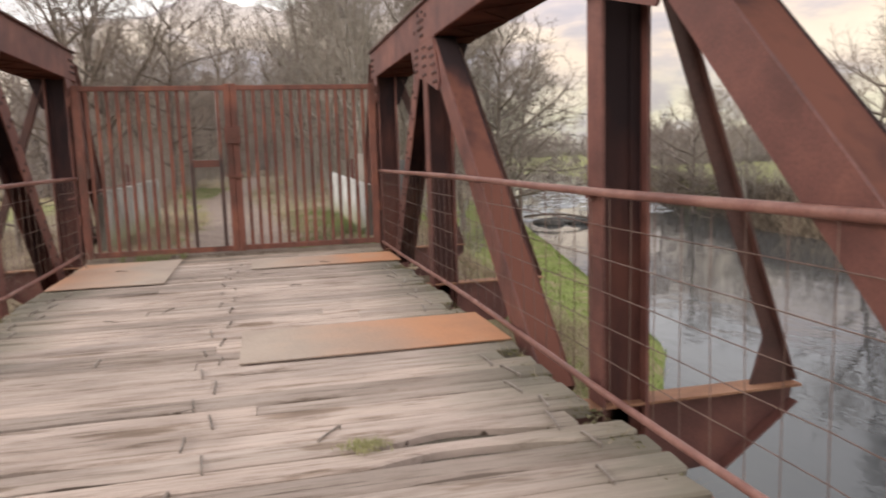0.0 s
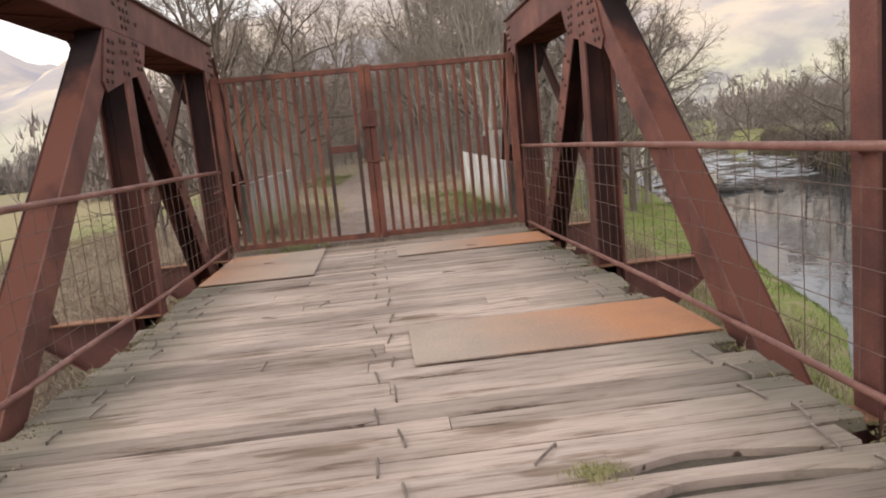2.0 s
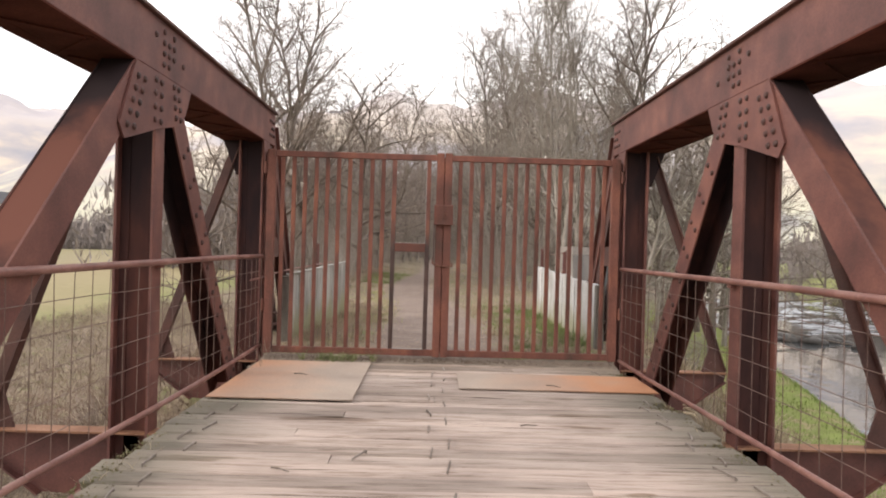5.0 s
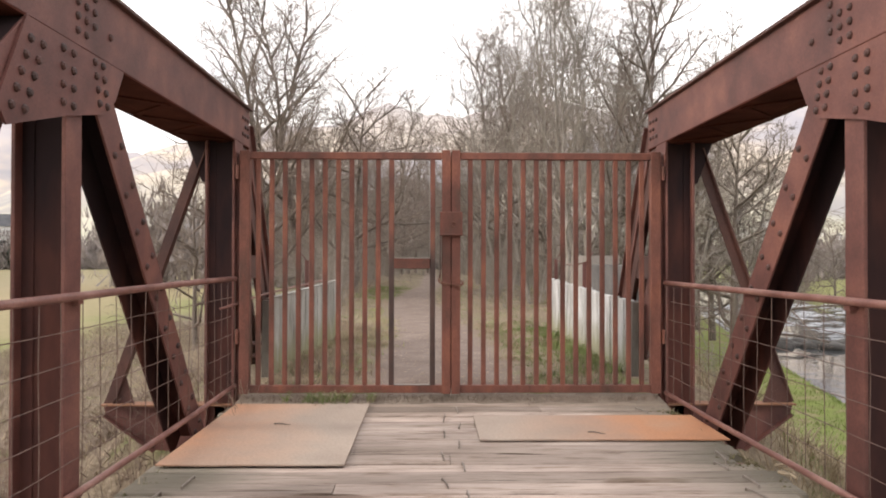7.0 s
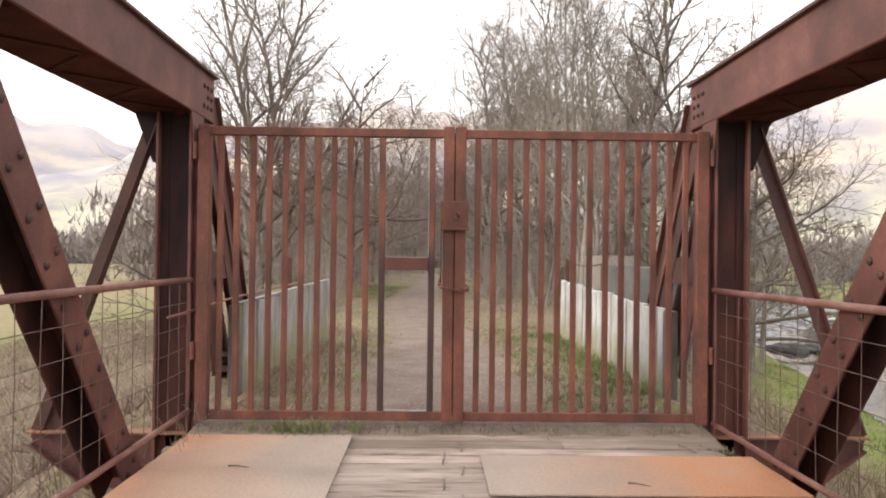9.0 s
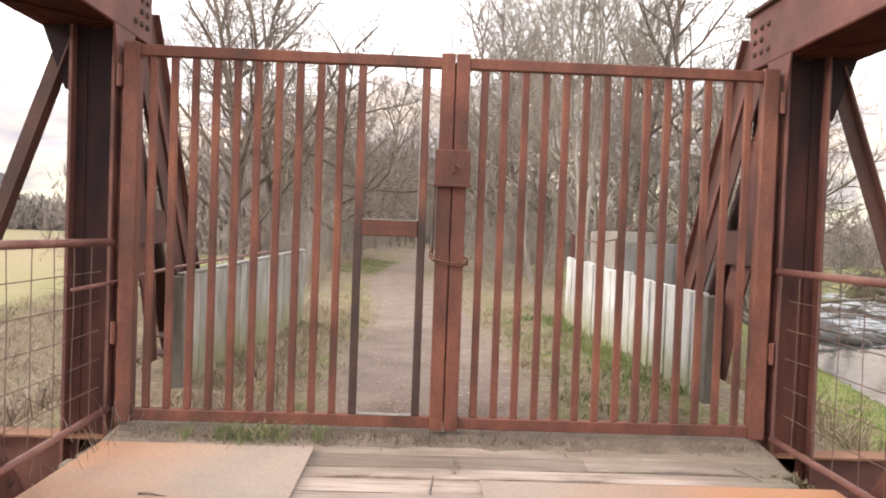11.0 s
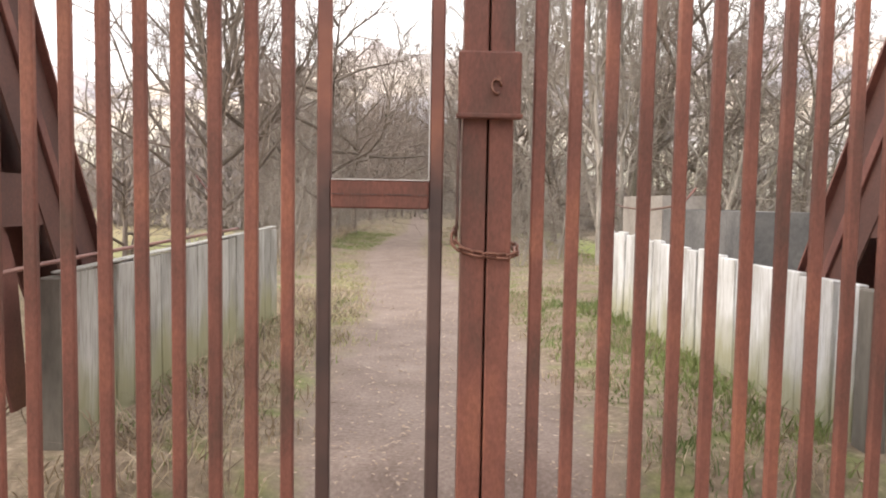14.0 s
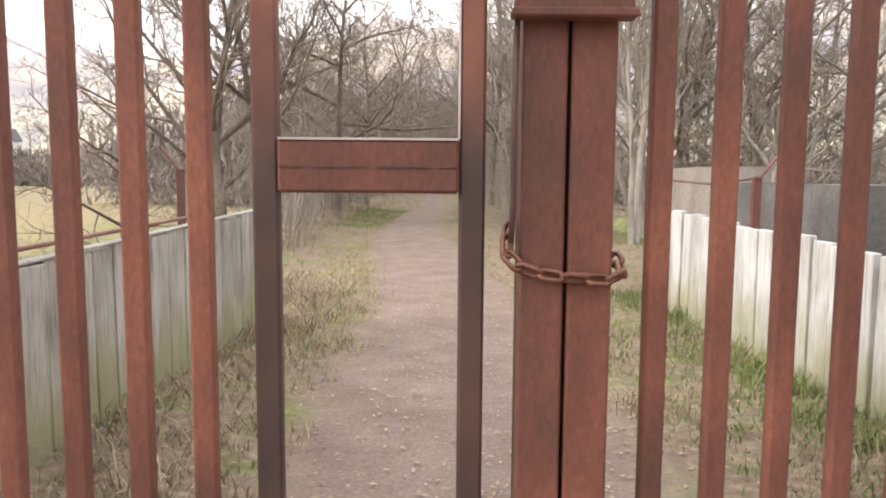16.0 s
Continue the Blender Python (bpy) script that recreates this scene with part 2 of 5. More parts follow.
    shade = ramp_node(n, l, info.outputs["Random"], [(0.0, (0.70, 0.69, 0.68)), (0.3, (0.92, 0.92, 0.92)), (0.6, (1.03, 1.02, 1.02)), (1.0, (1.14, 1.12, 1.11))]).outputs["Color"]
    col = mix_node(n, l, 1.0, col, shade, "MULTIPLY")
    l.new(col, b.inputs["Base Color"])
    b.inputs["Roughness"].default_value = 0.86
    b.inputs["Specular IOR Level"].default_value = 0.3
    bp = n.new("ShaderNodeBump")
    bp.inputs["Strength"].default_value, bp.inputs["Distance"].default_value = 0.6, 0.010
    l.new(mix_node(n, l, 0.6, grain.outputs["Fac"], c), bp.inputs["Height"])
    l.new(bp.outputs["Normal"], b.inputs["Normal"])
    return m


M_DECK = deck_wood()
M_BOARD = surface("grey_fence_timber", [(0.25, (0.18, 0.17, 0.145)), (0.5, (0.36, 0.35, 0.32)), (0.75, (0.52, 0.51, 0.48))], 2.2,
                  [(0.3, (0.6, 0.58, 0.55)), (0.5, (0.98, 0.98, 0.98)), (0.7, (1.1, 1.1, 1.1))], 9, 0.85, 0.5, 0.006, (1.6, 1.6, 0.8), (6.0, 6.0, 0.45), vary=0.22)
M_PALE = surface("pale_fence_timber", [(0.25, (0.36, 0.35, 0.33)), (0.5, (0.58, 0.585, 0.585)), (0.75, (0.73, 0.745, 0.76))], 2.2,
                 [(0.3, (0.62, 0.60, 0.56)), (0.5, (0.98, 0.98, 0.98)), (0.7, (1.06, 1.06, 1.06))], 9, 0.85, 0.5, 0.006, (1.6, 1.6, 0.8), (6.0, 6.0, 0.45), vary=0.15)


def mossy(m):
    """Green algae and splashed soil on the lowest part of a fence's boards."""
    n, l = m.node_tree.nodes, m.node_tree.links
    b = n["Principled BSDF"]
    src = b.inputs["Base Color"].links[0].from_socket
    geo = n.new("ShaderNodeNewGeometry")
    sep = n.new("ShaderNodeSeparateXYZ")
    l.new(geo.outputs["Position"], sep.inputs["Vector"])
    tx = noise_node(n, l, 3.0, 5.0, (1.5, 1.5, 0.6))
    q = n.new("ShaderNodeMath")
    q.operation = "MULTIPLY_ADD"
    l.new(tx.outputs["Fac"], q.inputs[0])
    q.inputs[1].default_value = -0.9
    l.new(sep.outputs["Z"], q.inputs[2])
    mr = n.new("ShaderNodeMapRange")
    l.new(q.outputs[0], mr.inputs["Value"])
    mr.inputs["From Min"].default_value, mr.inputs["From Max"].default_value = -0.25, 0.12
    mr.inputs["To Min"].default_value, mr.inputs["To Max"].default_value = 0.75, 0.0
    l.new(mix_node(n, l, mr.outputs[0], src, (0.27, 0.26, 0.13)), b.inputs["Base Color"])


mossy(M_BOARD)
mossy(M_PALE)
M_POST = surface("dark_timber_post", [(0.3, (0.11, 0.10, 0.085)), (0.7, (0.23, 0.21, 0.18))], 4.0, GREY, 20, 0.9, 0.4, 0.005, (1, 1, 0.3))
# dark tone for the plank gaps: their shade and dirt in one colour
M_GAPFILL = surface("gap_shade_and_dirt", [(0.3, (0.06, 0.05, 0.04)), (0.7, (0.13, 0.11, 0.085))], 5.0, GREY, 40, 0.95, 0.4, 0.006)
M_CONC = surface("grey_concrete", [(0.3, (0.085, 0.083, 0.084)), (0.7, (0.19, 0.182, 0.175))], 1.5, GREY, 25, 0.9, 0.3, 0.006)
M_PALECONC = surface("pale_brown_concrete", [(0.3, (0.20, 0.175, 0.155)), (0.7, (0.36, 0.33, 0.30))], 1.5, GREY, 25, 0.9, 0.3, 0.006)
M_BARK = surface("grey_brown_bark", [(0.3, (0.11, 0.088, 0.074)), (0.7, (0.23, 0.19, 0.16))], 3.0, GREY, 30, 0.9, 0.4, 0.008, (1, 1, 0.3))
M_PALEBARK = surface("pale_bark", [(0.3, (0.20, 0.175, 0.15)), (0.7, (0.42, 0.38, 0.34))], 4.0, GREY, 30, 0.85, 0.3, 0.006, (1, 1, 0.4))
M_TWIG = surface("winter_twigs", [(0.3, (0.19, 0.152, 0.128)), (0.7, (0.33, 0.27, 0.23))], 0.6, None, 20, 0.9, 0.0, vary=0.25)
M_SCRUB = surface("brown_scrub_twigs", [(0.3, (0.15, 0.115, 0.09)), (0.7, (0.30, 0.235, 0.19))], 0.5, None, 20, 0.95, 0.0, vary=0.2)
M_GRASS = surface("green_grass_blades", [(0.3, (0.10, 0.145, 0.045)), (0.55, (0.19, 0.235, 0.08)), (0.8, (0.33, 0.31, 0.15))], 1.3, None, 20, 0.8, 0.0)
M_LUSH = surface("lush_bank_grass", [(0.36, (0.32, 0.28, 0.15)), (0.46, (0.17, 0.22, 0.055)), (0.6, (0.19, 0.265, 0.06)), (0.8, (0.29, 0.33, 0.11))], 1.0, None, 20, 0.8, 0.0)
M_BANK = surface("dark_bank_scrub", [(0.3, (0.075, 0.058, 0.045)), (0.7, (0.19, 0.148, 0.115))], 0.9, None, 20, 0.95, 0.0)
M_DRY = surface("dry_grass_blades", [(0.3, (0.24, 0.185, 0.125)), (0.55, (0.40, 0.325, 0.225)), (0.8, (0.54, 0.46, 0.34))], 1.5, None, 20, 0.85, 0.0)
M_TUFT = surface("yellow_green_tuft", [(0.3, (0.26, 0.27, 0.11)), (0.55, (0.40, 0.39, 0.19)), (0.8, (0.52, 0.47, 0.29))], 9.0, None, 20, 0.85, 0.0)
M_LEAF = surface("fallen_leaves", [(0.3, (0.22, 0.15, 0.10)), (0.55, (0.43, 0.33, 0.25)), (0.8, (0.58, 0.50, 0.42))], 9.0, None, 20, 0.8, 0.0)


def ground_material():
    """Dirt path on the bank's crown, grass beside it, brown scrub litter, and pasture farther off."""
    m, n, l, b = nodes_of("earth_and_grass")
    geo = n.new("ShaderNodeNewGeometry")
    sep = n.new("ShaderNodeSeparateXYZ")
    l.new(geo.outputs["Position"], sep.inputs["Vector"])

    def math_node(op, a, c):
        q = n.new("ShaderNodeMath")
        q.operation = op
        for i, v in ((0, a), (1, c)):
            if isinstance(v, (int, float)):
                q.inputs[i].default_value = v
            else:
                l.new(v, q.inputs[i])
        return q.outputs[0]

    wob = noise_node(n, l, 0.8, 4.0).outputs["Fac"]
    fine = noise_node(n, l, 14.0, 6.0, rough=0.7).outputs["Fac"]
    mid = noise_node(n, l, 2.2, 5.0).outputs["Fac"]
    huge = noise_node(n, l, 0.045, 4.0).outputs["Fac"]
    # distance from the path's middle line
    def swing(y0, y1, by):
        q = n.new("ShaderNodeMapRange")
        q.interpolation_type = "SMOOTHSTEP"
        l.new(sep.outputs["Y"], q.inputs["Value"])
        q.inputs["From Min"].default_value, q.inputs["From Max"].default_value = y0, y1
        q.inputs["To Max"].default_value = by
        return q.outputs[0]

    middle = math_node("ADD", math_node("ADD", swing(16.0, 27.0, 0.73), swing(28.0, 42.0, -0.55)), 0.07)
    dx = math_node("ABSOLUTE", math_node("ADD", sep.outputs["X"], middle), 0.0)
    dx = math_node("MULTIPLY", dx, math_node("ADD", swing(20.0, 40.0, 0.55), 1.0))
    dx = math_node("ADD", dx, math_node("MULTIPLY", math_node("SUBTRACT", wob, 0.5), 0.9))
    dx = math_node("ADD", dx, math_node("MULTIPLY", math_node("SUBTRACT", fine, 0.5), 0.35))
    on_path = n.new("ShaderNodeMapRange")
    l.new(dx, on_path.inputs["Value"])
    on_path.inputs["From Min"].default_value, on_path.inputs["From Max"].default_value = 0.62, 0.95
    on_path.inputs["To Min"].default_value, on_path.inputs["To Max"].default_value = 1.0, 0.0
    high = n.new("ShaderNodeMapRange")
    l.new(sep.outputs["Z"], high.inputs["Value"])
    high.inputs["From Min"].default_value, high.inputs["From Max"].default_value = -0.35, -0.15
    past = n.new("ShaderNodeMapRange")
    l.new(sep.outputs["Y"], past.inputs["Value"])
    past.inputs["From Min"].default_value, past.inputs["From Max"].default_value = 11.0, 11.6
    pathness = math_node("MULTIPLY", math_node("MULTIPLY", on_path.outputs[0], high.outputs[0]), past.outputs[0])
    grit = noise_node(n, l, 45.0, 5.0, rough=0.6).outputs["Fac"]
    dirt = ramp_node(n, l, math_node("ADD", math_node("MULTIPLY", grit, 0.55), math_node("MULTIPLY", mid, 0.45)), [(0.3, (0.155, 0.115, 0.095)), (0.5, (0.245, 0.192, 0.165)), (0.75, (0.37, 0.305, 0.265))]).outputs["Color"]
    litter = ramp_node(n, l, fine, [(0.3, (0.13, 0.10, 0.072)), (0.55, (0.25, 0.20, 0.145)), (0.75, (0.40, 0.33, 0.25))]).outputs["Color"]
    grass = ramp_node(n, l, fine, [(0.3, (0.09, 0.11, 0.04)), (0.55, (0.18, 0.20, 0.075)), (0.75, (0.32, 0.31, 0.15))]).outputs["Color"]
    patch = ramp_node(n, l, mid, [(0.52, (0, 0, 0)), (0.66, (0.8, 0.8, 0.8))]).outputs["Color"]
    verge = mix_node(n, l, patch, litter, grass)
    # pasture: pale dry grass with greener strips
    field = ramp_node(n, l, huge, [(0.35, (0.31, 0.255, 0.145)), (0.5, (0.26, 0.235, 0.115)), (0.62, (0.33, 0.275, 0.16))]).outputs["Color"]
    band = n.new("ShaderNodeMapRange")
    l.new(math_node("ADD", sep.outputs["X"], math_node("MULTIPLY", huge, 26.0)), band.inputs["Value"])
    band.inputs["From Min"].default_value, band.inputs["From Max"].default_value = -60.0, 2.0
    strips = ramp_node(n, l, band.outputs[0], [(0.0, (0.25, 0.22, 0.125)), (0.42, (0.28, 0.235, 0.15)), (0.70, (0.34, 0.275, 0.165)), (0.86, (0.31, 0.265, 0.145)), (0.92, (0.20, 0.23, 0.075)), (0.98, (0.19, 0.225, 0.07))]).outputs["Color"]
    field = mix_node(n, l, 0.8, field, strips)
    field = mix_node(n, l, 0.25, field, ramp_node(n, l, mid, [(0.3, (0.16, 0.14, 0.08)), (0.7, (0.40, 0.35, 0.22))]).outputs["Color"])
    lush = ramp_node(n, l, mid, [(0.36, (0.29, 0.245, 0.14)), (0.48, (0.19, 0.22, 0.07)), (0.68, (0.23, 0.28, 0.08))]).outputs["Color"]
    far_left = n.new("ShaderNodeMapRange")
    l.new(math_node("ADD", sep.outputs["X"], math_node("MULTIPLY", wob, 3.0)), far_left.inputs["Value"])
    far_left.inputs["From Min"].default_value, far_left.inputs["From Max"].default_value = -10.5, -13.0
    far_right = n.new("ShaderNodeMapRange")
    l.new(sep.outputs["X"], far_right.inputs["Value"])
    far_right.inputs["From Min"].default_value, far_right.inputs["From Max"].default_value = 24.0, 27.0
    near_right = n.new("ShaderNodeMapRange")
    l.new(math_node("ADD", sep.outputs["X"], math_node("MULTIPLY", wob, 2.0)), near_right.inputs["Value"])
    near_right.inputs["From Min"].default_value, near_right.inputs["From Max"].default_value = 4.6, 5.6
    col = mix_node(n, l, near_right.outputs[0], verge, lush)
    bank = n.new("ShaderNodeMapRange")
    l.new(sep.outputs["X"], bank.inputs["Value"])
    bank.inputs["From Min"].default_value, bank.inputs["From Max"].default_value = 12.5, 15.0
    col = mix_node(n, l, bank.outputs[0], col, litter)
    col = mix_node(n, l, far_left.outputs[0], col, field)
    col = mix_node(n, l, far_right.outputs[0], col, field)
    col = mix_node(n, l, pathness, col, dirt)
    l.new(col, b.inputs["Base Color"])
    b.inputs["Roughness"].default_value, b.inputs["Specular IOR Level"].default_value = 0.95, 0.2
    bp = n.new("ShaderNodeBump")
    bp.inputs["Strength"].default_value, bp.inputs["Distance"].default_value = 0.45, 0.012
    l.new(grit, bp.inputs["Height"])
    l.new(bp.outputs["Normal"], b.inputs["Normal"])
    return m


M_GROUND = ground_material()


def water_material():
    m, n, l, b = nodes_of("river_water")
    b.inputs["Base Color"].default_value = (0.055, 0.061, 0.066, 1)
    b.inputs["Roughness"].default_value, b.inputs["IOR"].default_value = 0.03, 1.36
    rip = noise_node(n, l, 1.6, 3.0, (1.0, 0.5, 1.0))
    bp = n.new("ShaderNodeBump")
    bp.inputs["Strength"].default_value, bp.inputs["Distance"].default_value = 0.25, 0.05
    l.new(rip.outputs["Fac"], bp.inputs["Height"])
    l.new(bp.outputs["Normal"], b.inputs["Normal"])
    return m


M_WATER = water_material()
M_FOAM = surface("white_rapids", [(0.4, (0.24, 0.25, 0.26)), (0.6, (0.52, 0.54, 0.57))], 1.2, None, 20, 0.4, 0.3, 0.05)


def hill_material():
    m, n, l, b = nodes_of("moorland")
    big = noise_node(n, l, 0.004, 7.0, (1, 1, 2.2))
    col = ramp_node(n, l, big.outputs["Fac"], [(0.36, (0.20, 0.20, 0.25)), (0.45, (0.36, 0.31, 0.29)), (0.53, (0.62, 0.50, 0.35)), (0.66, (0.66, 0.58, 0.42))]).outputs["Color"]
    geo = n.new("ShaderNodeNewGeometry")
    sep = n.new("ShaderNodeSeparateXYZ")
    l.new(geo.outputs["Position"], sep.inputs["Vector"])
    low = n.new("ShaderNodeMapRange")
    l.new(sep.outputs["Z"], low.inputs["Value"])
    low.inputs["From Min"].default_value, low.inputs["From Max"].default_value = 60, 150
    low.inputs["To Min"].default_value, low.inputs["To Max"].default_value = 1.0, 0.0
    farm = noise_node(n, l, 0.012, 4.0)
    green = ramp_node(n, l, farm.outputs["Fac"], [(0.40, (0.16, 0.15, 0.13)), (0.48, (0.30, 0.29, 0.19)), (0.55, (0.44, 0.43, 0.24)), (0.68, (0.54, 0.49, 0.33))]).outputs["Color"]
    col = mix_node(n, l, low.outputs[0], col, green)
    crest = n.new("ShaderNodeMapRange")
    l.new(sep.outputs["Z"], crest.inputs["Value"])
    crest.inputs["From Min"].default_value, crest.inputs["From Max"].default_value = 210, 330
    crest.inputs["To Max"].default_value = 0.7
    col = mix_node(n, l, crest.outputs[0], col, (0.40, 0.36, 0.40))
    # distance haze put into the colour: a pale mix over the slopes
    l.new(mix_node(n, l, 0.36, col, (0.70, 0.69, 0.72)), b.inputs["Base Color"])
    b.inputs["Roughness"].default_value = 1.0
    b.inputs["Specular IOR Level"].default_value = 0.0
    return m


M_HILL = hill_material()
# bare wood lightened by a haze tint in its own colour
M_FARWOOD = surface("hazed_far_wood", [(0.3, (0.25, 0.215, 0.205)), (0.7, (0.37, 0.325, 0.305))], 0.15, GREY, 0.9, 1.0, 0.0)
M_FIR = surface("dark_conifer", [(0.3, (0.025, 0.045, 0.03)), (0.7, (0.06, 0.09, 0.055))], 0.4, GREY, 2.0, 1.0, 0.0)
M_RENDER = surface("white_render", [(0.3, (0.72, 0.71, 0.69)), (0.7, (0.82, 0.82, 0.80))], 0.5, None, 20, 0.9, 0.0)
M_SLATE = surface("dark_slate", [(0.3, (0.07, 0.07, 0.08)), (0.7, (0.13, 0.13, 0.14))], 0.8, GREY, 8, 0.7, 0.0)
M_PANE = surface("dark_window_glass", [(0.3, (0.02, 0.025, 0.03)), (0.7, (0.04, 0.045, 0.05))], 0.8, None, 8, 0.1, 0.0)


# ---- mesh helpers ----
def obj(name, bm, material, parent=None, label="", smooth=False):
    me = bpy.data.meshes.new(name)
    bm.normal_update()
    bm.to_mesh(me)
    bm.free()
    me.materials.append(material)
    if smooth:
        me.polygons.foreach_set("use_smooth", [True] * len(me.polygons))
    ob = new(name, me)
    if parent:
        ob.parent = parent
    if label:
        ob["label"] = label
    return ob


def part(name, bm, material, parent, label="", smooth=False):
    """One mesh object under a thing or under a part."""
    return obj(name, bm, material, parent, label, smooth)


def thing(name, label, category, group="", kind=""):
    return tagged(new(name), label, category, group, kind)


def listed(name, verts, faces, material, parent=None):
    me = bpy.data.meshes.new(name)
    me.from_pydata(verts, [], faces)
    me.update()
    me.materials.append(material)
    ob = new(name, me)
    if parent:
        ob.parent = parent
    return ob


def boxed(bm, x0, x1, y0, y1, z0, z1, bevel=0.0):
    x0, x1 = min(x0, x1), max(x0, x1)
    v = [bm.verts.new((x, y, z)) for x in (x0, x1) for y in (y0, y1) for z in (z0, z1)]
    fs = [bm.faces.new([v[i] for i in q]) for q in ((0, 1, 3, 2), (4, 6, 7, 5), (0, 4, 5, 1), (2, 3, 7, 6), (0, 2, 6, 4), (1, 5, 7, 3))]
    if bevel:
        bmesh.ops.bevel(bm, geom=list({e for f in fs for e in f.edges}), offset=bevel, segments=1, affect="EDGES")
    return bm


def box(x0, x1, y0, y1, z0, z1, bevel=0.0):
    return boxed(bmesh.new(), x0, x1, y0, y1, z0, z1, bevel)


def beamed(bm, p, q, side, w, d, off=(0, 0), bevel=0.0):
    """A straight bar from p to q: w wide along side, d deep across it, moved by off."""
    p, q = Vector(p), Vector(q)
    a = (q - p).normalized()
    s = Vector(side)
    s = (s - a * s.dot(a)).normalized()
    u = a.cross(s)
    c = s * off[0] + u * off[1]
    v = [bm.verts.new(e + c + s * (i * w / 2) + u * (j * d / 2)) for e in (p, q) for i, j in ((-1, -1), (1, -1), (1, 1), (-1, 1))]
    fs = [bm.faces.new([v[i] for i in k]) for k in ((3, 2, 1, 0), (4, 5, 6, 7), (0, 1, 5, 4), (1, 2, 6, 5), (2, 3, 7, 6), (3, 0, 4, 7))]
    if bevel:
        bmesh.ops.bevel(bm, geom=list({e for f in fs for e in f.edges}), offset=bevel, segments=1, affect="EDGES")
    bmesh.ops.recalc_face_normals(bm, faces=bm.faces)
    return bm


def tubed(bm, pts, r, n=8, cap=True):
    """A round bar along pts."""
    pts = [Vector(p) for p in pts]
    rings = []
    up = Vector((0, 0, 1)) if abs((pts[1] - pts[0]).normalized().z) < 0.9 else Vector((1, 0, 0))
    for i, p in enumerate(pts):
        a = (pts[min(i + 1, len(pts) - 1)] - pts[max(i - 1, 0)]).normalized()
        s = a.cross(up).normalized()
        t = s.cross(a)
        rr = r[i] if isinstance(r, (list, tuple)) else r
        rings.append([bm.verts.new(p + (s * math.cos(k * math.tau / n) + t * math.sin(k * math.tau / n)) * rr) for k in range(n)])
    for a, c in zip(rings, rings[1:]):
        for k in range(n):
            bm.faces.new((a[k], a[(k + 1) % n], c[(k + 1) % n], c[k]))
    if cap:
        bm.faces.new(rings[0][::-1])
        bm.faces.new(rings[-1])
    bmesh.ops.recalc_face_normals(bm, faces=bm.faces)
    return bm


def plated(bm, outline, x0, x1):
    """A flat plate with an outline in y and z, from x0 to x1."""
    a = [bm.verts.new((x0, y, z)) for y, z in outline]
    c = [bm.verts.new((x1, y, z)) for y, z in outline]
    bm.faces.new(a)
    bm.faces.new(c[::-1])
    k = len(outline)
    for i in range(k):
        bm.faces.new((a[i], c[i], c[(i + 1) % k], a[(i + 1) % k]))
    bmesh.ops.recalc_face_normals(bm, faces=bm.faces)
    return bm


def rivet_mesh():
    bm = bmesh.new()
    prof = [(0.024, 0.0), (0.022, 0.009), (0.013, 0.017)]
    rings = [[bm.verts.new((-h, r * math.cos(k * math.tau / 8), r * math.sin(k * math.tau / 8))) for k in range(8)] for r, h in prof]
    for a, c in zip(rings, rings[1:]):
        for k in range(8):
            bm.faces.new((a[k], c[k], c[(k + 1) % 8], a[(k + 1) % 8]))
    bm.faces.new(rings[-1])
    bmesh.ops.recalc_face_normals(bm, faces=bm.faces)
    me = bpy.data.meshes.new("rivet")
    bm.to_mesh(me)
    bm.free()
    me.materials.append(M_RIVET)
    return me


RIVET = rivet_mesh()


def rivets(parent, s, x, places):
    """Round rivet heads on a face that looks to the bridge's middle line."""
    for y, z in places:
        r = new("rivet", RIVET)
        r.matrix_world = pose(s * x, y, z, 0, 0, 0 if s > 0 else 180)
        r.parent = parent


# ---- ground, river, distance ----
WATER = -2.35


def near_bank(y):
    return 7.8 + (y - 12.0) * (0.64 if y < 12 else 0.25)


def far_bank(y):
    return 8.0 + (y - 12.0) * (0.64 if y < 12 else 0.33) + (9.5 if y < 20 else 9.5 - min(y - 20, 12) * 0.12) + 0.6 * math.sin(y * 0.4)


def smooth_step(a, b, v):
    t = max(0.0, min(1.0, (v - a) / (b - a)))
    return t * t * (3 - 2 * t)


def crown_half(y):
    """Half width of the bank's level crown behind the gate."""
    return 2.3 + 1.4 * smooth_step(15, 22, y)


def path_x(y):
    """The middle line of the trodden path beyond the gate: it swings out towards the pasture and back."""
    return -0.07 - 0.73 * smooth_step(16, 27, y) + 0.55 * smooth_step(28, 42, y)


def height(x, y):
    low = -1.75 + 0.12 * noise.noise(Vector((x * 0.13, y * 0.13, 0.3))) + 0.05 * noise.noise(Vector((x * 0.6, y * 0.6, 2)))
    # the bank that carries the path on from the bridge
    over = max(0.0, abs(x) - crown_half(y))
    slope = max(0.0, 1 - over / 3.6) * smooth_step(10.4, 12.4, y)
    crown = 0.02 + 0.03 * noise.noise(Vector((x * 0.9, y * 0.7, 5))) + 0.06 * smooth_step(0.8, 1.7, abs(x - path_x(y)))
    z = low + (crown - low) * smooth_step(0, 1, slope)
    # the river's bed
    if y < 130:
        nb, fb = near_bank(y), far_bank(y)
        bed = smooth_step(nb - 1.3, nb + 0.9, x) * (1 - smooth_step(fb - 0.6, fb + 1.0, x))
        z = z + (-3.3 - z) * bed
        z += 0.95 * smooth_step(fb + 0.1, fb + 1.3, x) * (1 - smooth_step(60, 90, x)) if x > fb else 0.0
    return z


